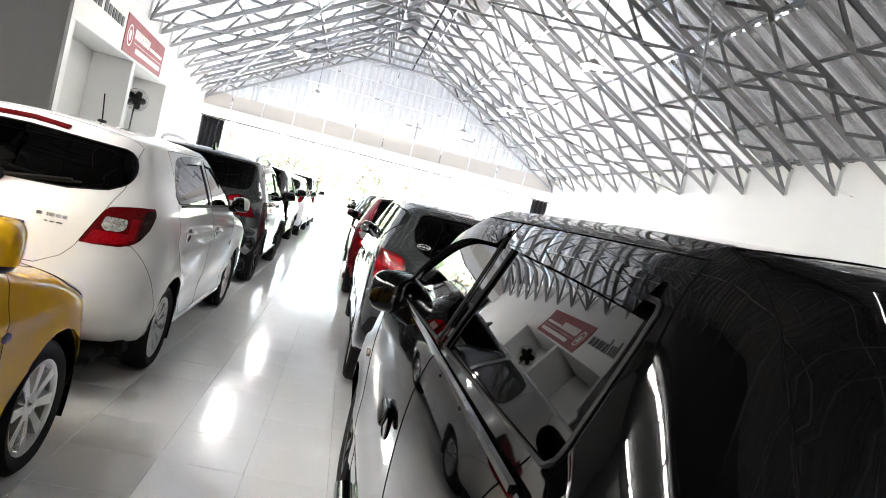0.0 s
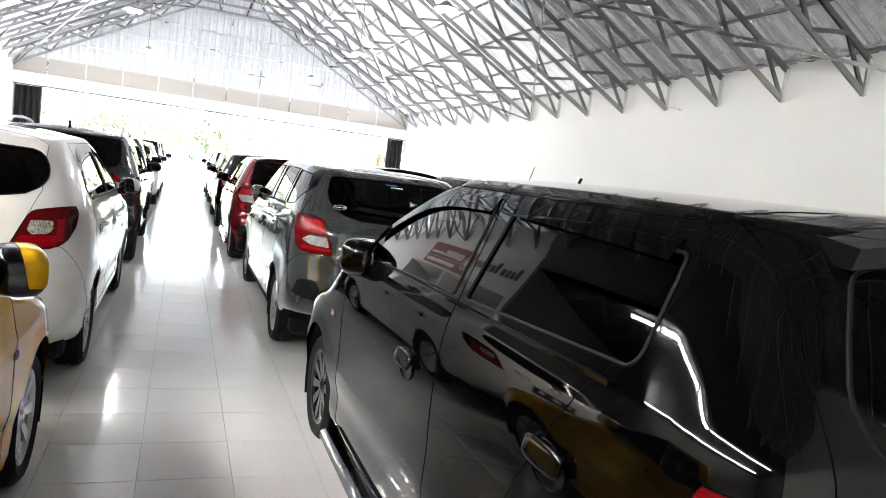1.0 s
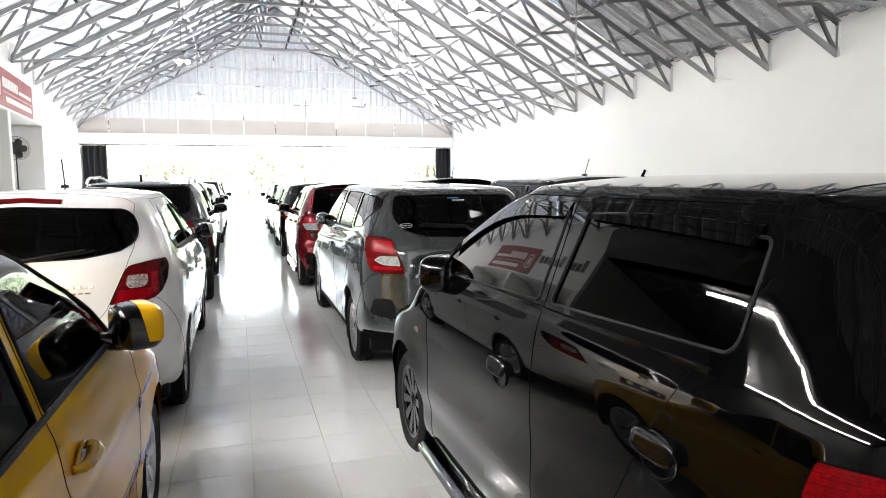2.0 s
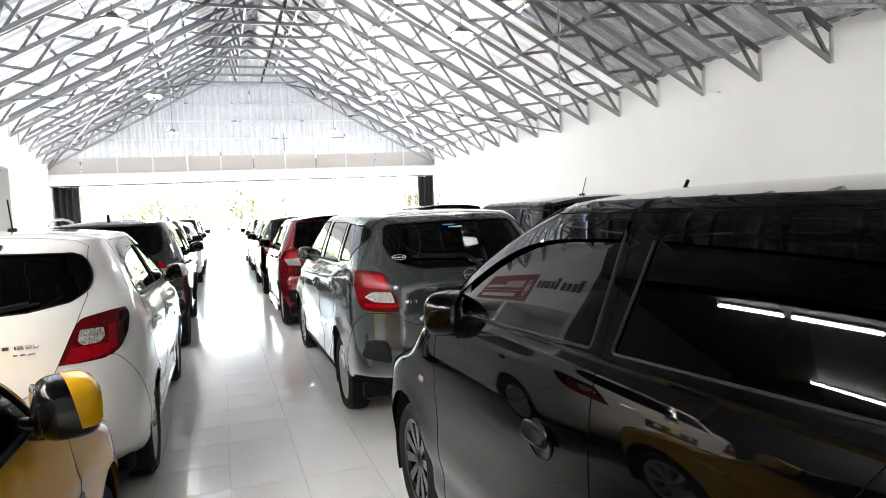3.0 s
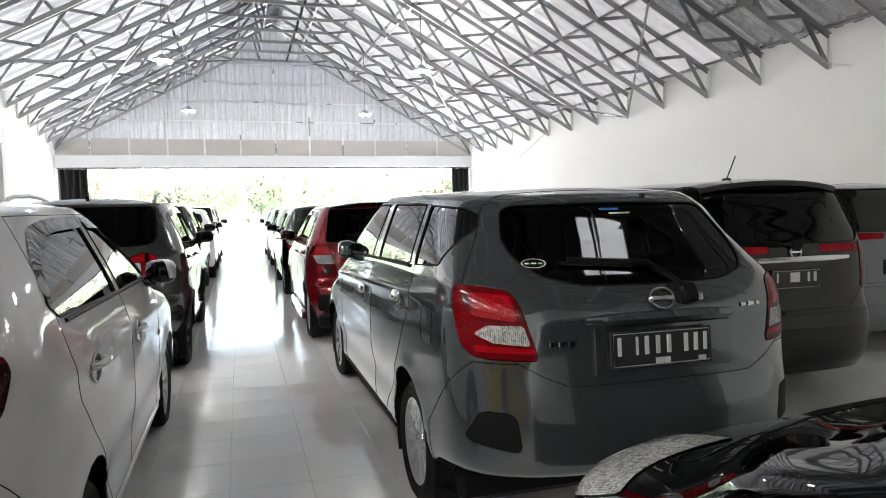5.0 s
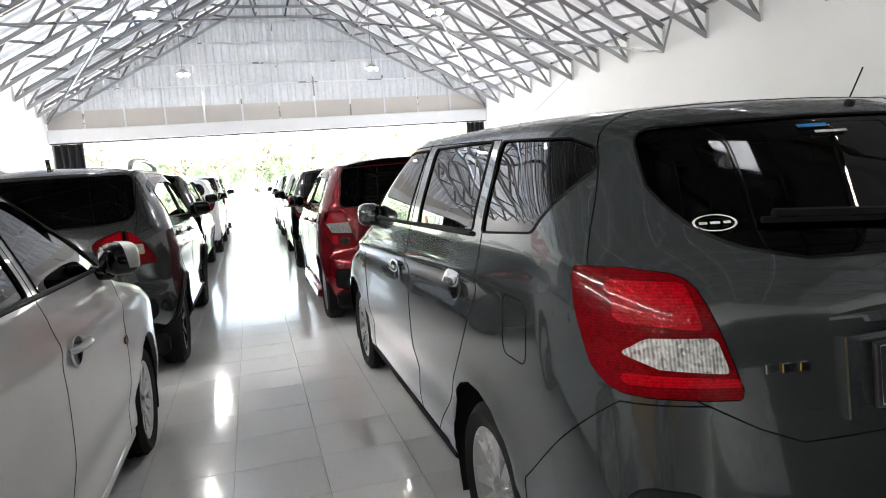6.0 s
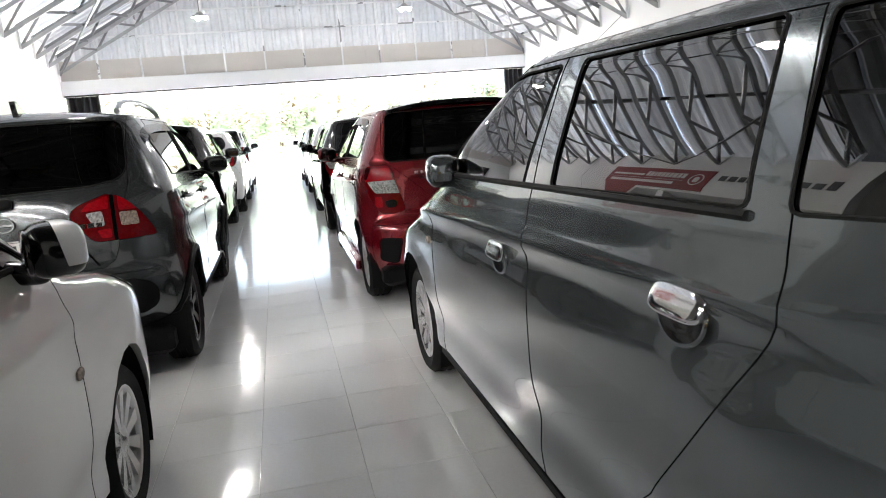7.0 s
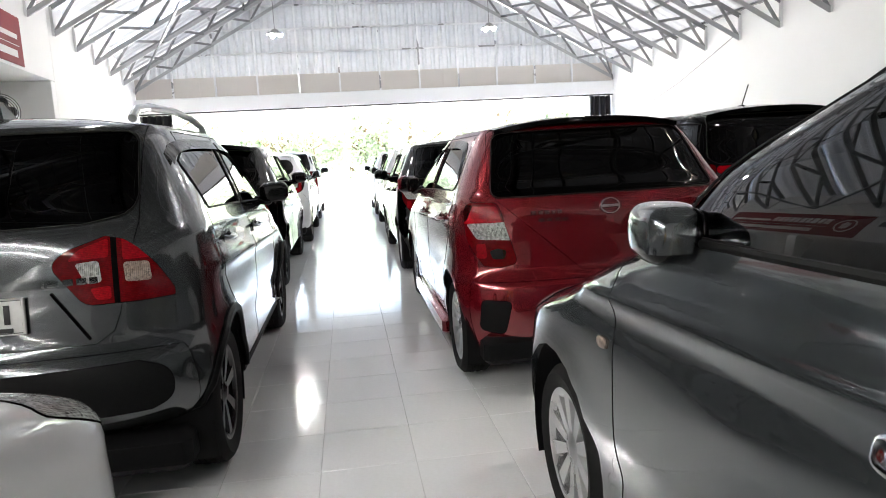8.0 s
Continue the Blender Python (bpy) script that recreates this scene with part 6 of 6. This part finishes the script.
YELLOW = hatch(glass=GLASS_DARK, tumble=1.0, hw=0.84, WB=2.50, cowl=2.28, roof_front=1.24, H=1.49, belt=1.0, rear=0.58, front=0.72, tr=0.285, tw=0.17, wheel="eight", roof_hw=0.655, yB=0.93, yC=0.10,
               tail=[(0.18, -0.50), (0.30, -0.57), (0.48, -0.58), (0.62, -0.57), (0.75, -0.55), (0.95, -0.51), (1.06, -0.46), (1.28, -0.33), (1.38, -0.28), (1.44, -0.24)],
               rear_glass=[(-0.2, 1.04), (0.50, 1.06), (0.60, 1.12), (0.54, 1.36), (-0.2, 1.38)],
               lamp=([(0.60, 1.0), (0.52, 0.74), (1.0, 0.74), (1.0, 1.02)], [(-0.28, 1.02), (-0.36, 0.72), (-1.5, 0.70), (-1.5, 1.03)]),
               handles=((1.08, 0.86), (0.16, 0.90)), mirror=(0.84, 1.70, 1.07), mirror_yaw=-72, mirror_size=1.15, front_win=[(0.95, 1.02), (0.95, 1.40), (1.12, 1.395), (1.30, 1.345), (1.50, 1.25), (1.70, 1.13), (1.84, 1.01)])


def yellow_extras(top, c, made):
    side_repeater(top, c, 2.02, 0.70)
    sill(top, c, PAINT_YELLOW)
    belt_strip(top, c, 0.1, 1.80, 1.03, 1.005)


# boxy people carrier of the inner columns
SIGRA = hatch(hw=0.828, WB=2.525, H=1.60, belt=1.06, rear=0.78, front=0.76, tr=0.285, tw=0.17, wheel="seven", roof_hw=0.66, yB=1.0, yC=0.16, nr=4.0,
              tail=[(0.18, -0.70), (0.30, -0.77), (0.50, -0.78), (0.62, -0.77), (0.70, -0.735), (1.05, -0.72), (1.14, -0.69), (1.30, -0.63), (1.48, -0.56), (1.55, -0.50)],
              rear_glass=[(-0.2, 1.13), (0.60, 1.13), (0.665, 1.18), (0.60, 1.50), (0.57, 1.52), (-0.2, 1.53)],
              quarter_win=[(0.06, 1.12), (0.04, 1.48), (-0.48, 1.46), (-0.52, 1.30), (-0.42, 1.15)], rear_win=[(0.95, 1.10), (0.95, 1.48), (0.16, 1.48), (0.18, 1.11)],
              more=[("lamp_bar", [("end", [(0.22, 1.065), (0.618, 1.055), (0.618, 1.118), (0.22, 1.118)])], "rear", RED_BRIGHT, "lid")], lamp=([(0.645, 0.78), (1.0, 0.78), (1.0, 1.13), (0.62, 1.13)], [(-0.52, 1.14), (-0.58, 0.76), (-1.5, 0.76), (-1.5, 1.14)]),
              lamp_in=[("reversing_lens", [(0.70, 1.1), (0.70, 0.92), (0.75, 0.92), (0.75, 1.1)], CLEAR_LENS)], handles=((1.16, 0.92), (0.24, 0.94)))


def sigra_extras(top, c, made):
    whip(top, c, 0.0, -0.02, 0.19, 0.10)
    tail_bar(top, c, "plate_garnish", -0.5, 0.5, 1.02, 0.024, 0.03, CHROME, "chrome garnish over the number plate")
    emblem(top, c, 1.07, 0.055)
    plate(top, c, 0.0, 0.88, 0.012, 0.43, 0.135, True, [(-0.42, -0.36, -0.15, 0.35), (-0.2, 0.12, -0.15, 0.35), (0.2, 0.28, -0.15, 0.35), (0.32, 0.42, -0.15, 0.35)])
    spoiler(top, c, GLOSS_BLACK, 0.06, 0.01, w=0.60)
    wiper(top, c, 0.0, 1.12, -0.34, 1.15)


def plain_extras(top, c, made):
    plate(top, c, 0.0, 0.80, 0.012, 0.43, 0.135, True, [(-0.42, -0.36, -0.15, 0.35), (-0.2, 0.12, -0.15, 0.35), (0.2, 0.42, -0.15, 0.35)])


def dark_left_extras(top, c, made):
    spoiler(top, c, GLOSS_BLACK, 0.10, 0.0)
    plain_extras(top, c, made)


car("car", pose(1.02, 5.264, 0), "dark grey metallic hatchback with chrome door handles", PAINT_GREY, GOPLUS, go_extras)
car("car", pose(-1.83, 4.513, 0), "white hatchback with angular red tail lights", PAINT_WHITE, BRIO, brio_extras)
car("car", pose(-1.80, 8.852, 0), "grey tall crossover with silver roof rails and black arch trims", PAINT_GREY_WARM, IGNIS, ignis_extras)
car("car", pose(1.02, 9.745, 0), "red hatchback with black rear spoiler and skirts", PAINT_RED, ETIOS, etios_extras)
car("car", pose(1.09, 0.78, 0), "glossy black hatchback with smoked rain visors", PAINT_BLACK, BLACK, black_extras)
car("car", pose(-1.86, 0.32, 0), "bright yellow hatchback with silver alloy wheels", PAINT_YELLOW, YELLOW, yellow_extras)
car("car", pose(3.24, 6.66, 0), "black people carrier with chrome tail garnish and whip antenna", PAINT_BLACK, SIGRA, sigra_extras)
car("car", pose(-1.92, 13.27, 0), "black hatchback with a roof spoiler behind the grey crossover", PAINT_BLACK, IGNIS, dark_left_extras, False)
car("car", pose(1.0, 13.75, 0), "black hatchback in front of the red hatchback", PAINT_BLACK, ETIOS, plain_extras, False)
car("car", pose(-1.85, 17.4, 0), "white hatchback near the open gate", PAINT_WHITE, BRIO, plain_extras, False)
car("car", pose(-1.85, 22.0, 0), "white people carrier beside the open gate", PAINT_WHITE, SIGRA, plain_extras, False)
car("car", pose(1.04, 17.55, 0), "white hatchback in the row beside the aisle", PAINT_WHITE, BRIO, plain_extras, False)
car("car", pose(1.06, 22.0, 0), "white hatchback standing in the open gateway", PAINT_WHITE, ETIOS, plain_extras, False)
car("car", pose(3.15, 11.5, 0), "dark people carrier in the inner column", PAINT_BLACK, SIGRA, sigra_extras, False)
car("car", pose(5.4, 7.6, 0), "dark grey people carrier beside the side wall", PAINT_GREY, SIGRA, plain_extras, False)

# ---------------------------------------------------------------- floor tiles
tile = Shape()
hwid = TILE_W / 2 - 0.0007
tile.add([(-hwid, -hwid, -0.005), (hwid, -hwid, -0.005), (hwid, hwid, -0.005), (-hwid, hwid, -0.005), (-hwid, -hwid, -0.0012), (hwid, -hwid, -0.0012), (hwid, hwid, -0.0012), (-hwid, hwid, -0.0012),
          (-hwid + 0.0015, -hwid + 0.0015, 0), (hwid - 0.0015, -hwid + 0.0015, 0), (hwid - 0.0015, hwid - 0.0015, 0), (-hwid + 0.0015, hwid - 0.0015, 0)],
         [(8, 9, 10, 11)] + [(i, (i + 1) % 4, 4 + (i + 1) % 4, 4 + i) for i in range(4)] + [(4 + i, 4 + (i + 1) % 4, 8 + (i + 1) % 4, 8 + i) for i in range(4)])
tile_mesh = tile.mesh("tile", 0)
rest = Shape()
ox, oy = -0.6, 6.5
for i in range(-16, 20):
    for j in range(-31, 46):
        x, y = ox + (i + 0.5) * TILE_W, oy + (j + 0.5) * TILE_W
        if x < left_x(y) - 0.4 or x > RIGHT_X or y < BACK_Y or y > GATE_Y + 1.0:
            continue
        if -1.2 < x < 0.66 and 2.0 < y < 18.5:
            t = part("tile", tile_mesh, TILE, FLOOR)
            t.matrix_basis = pose(x, y, 0)
        else:
            rest.add([(x + a, y + b, z) for a, b, z in tile.v], tile.f)
tagged(part("far_tiles", rest, TILE, FLOOR, "white glazed tiles", smooth=0), kind="stuff")
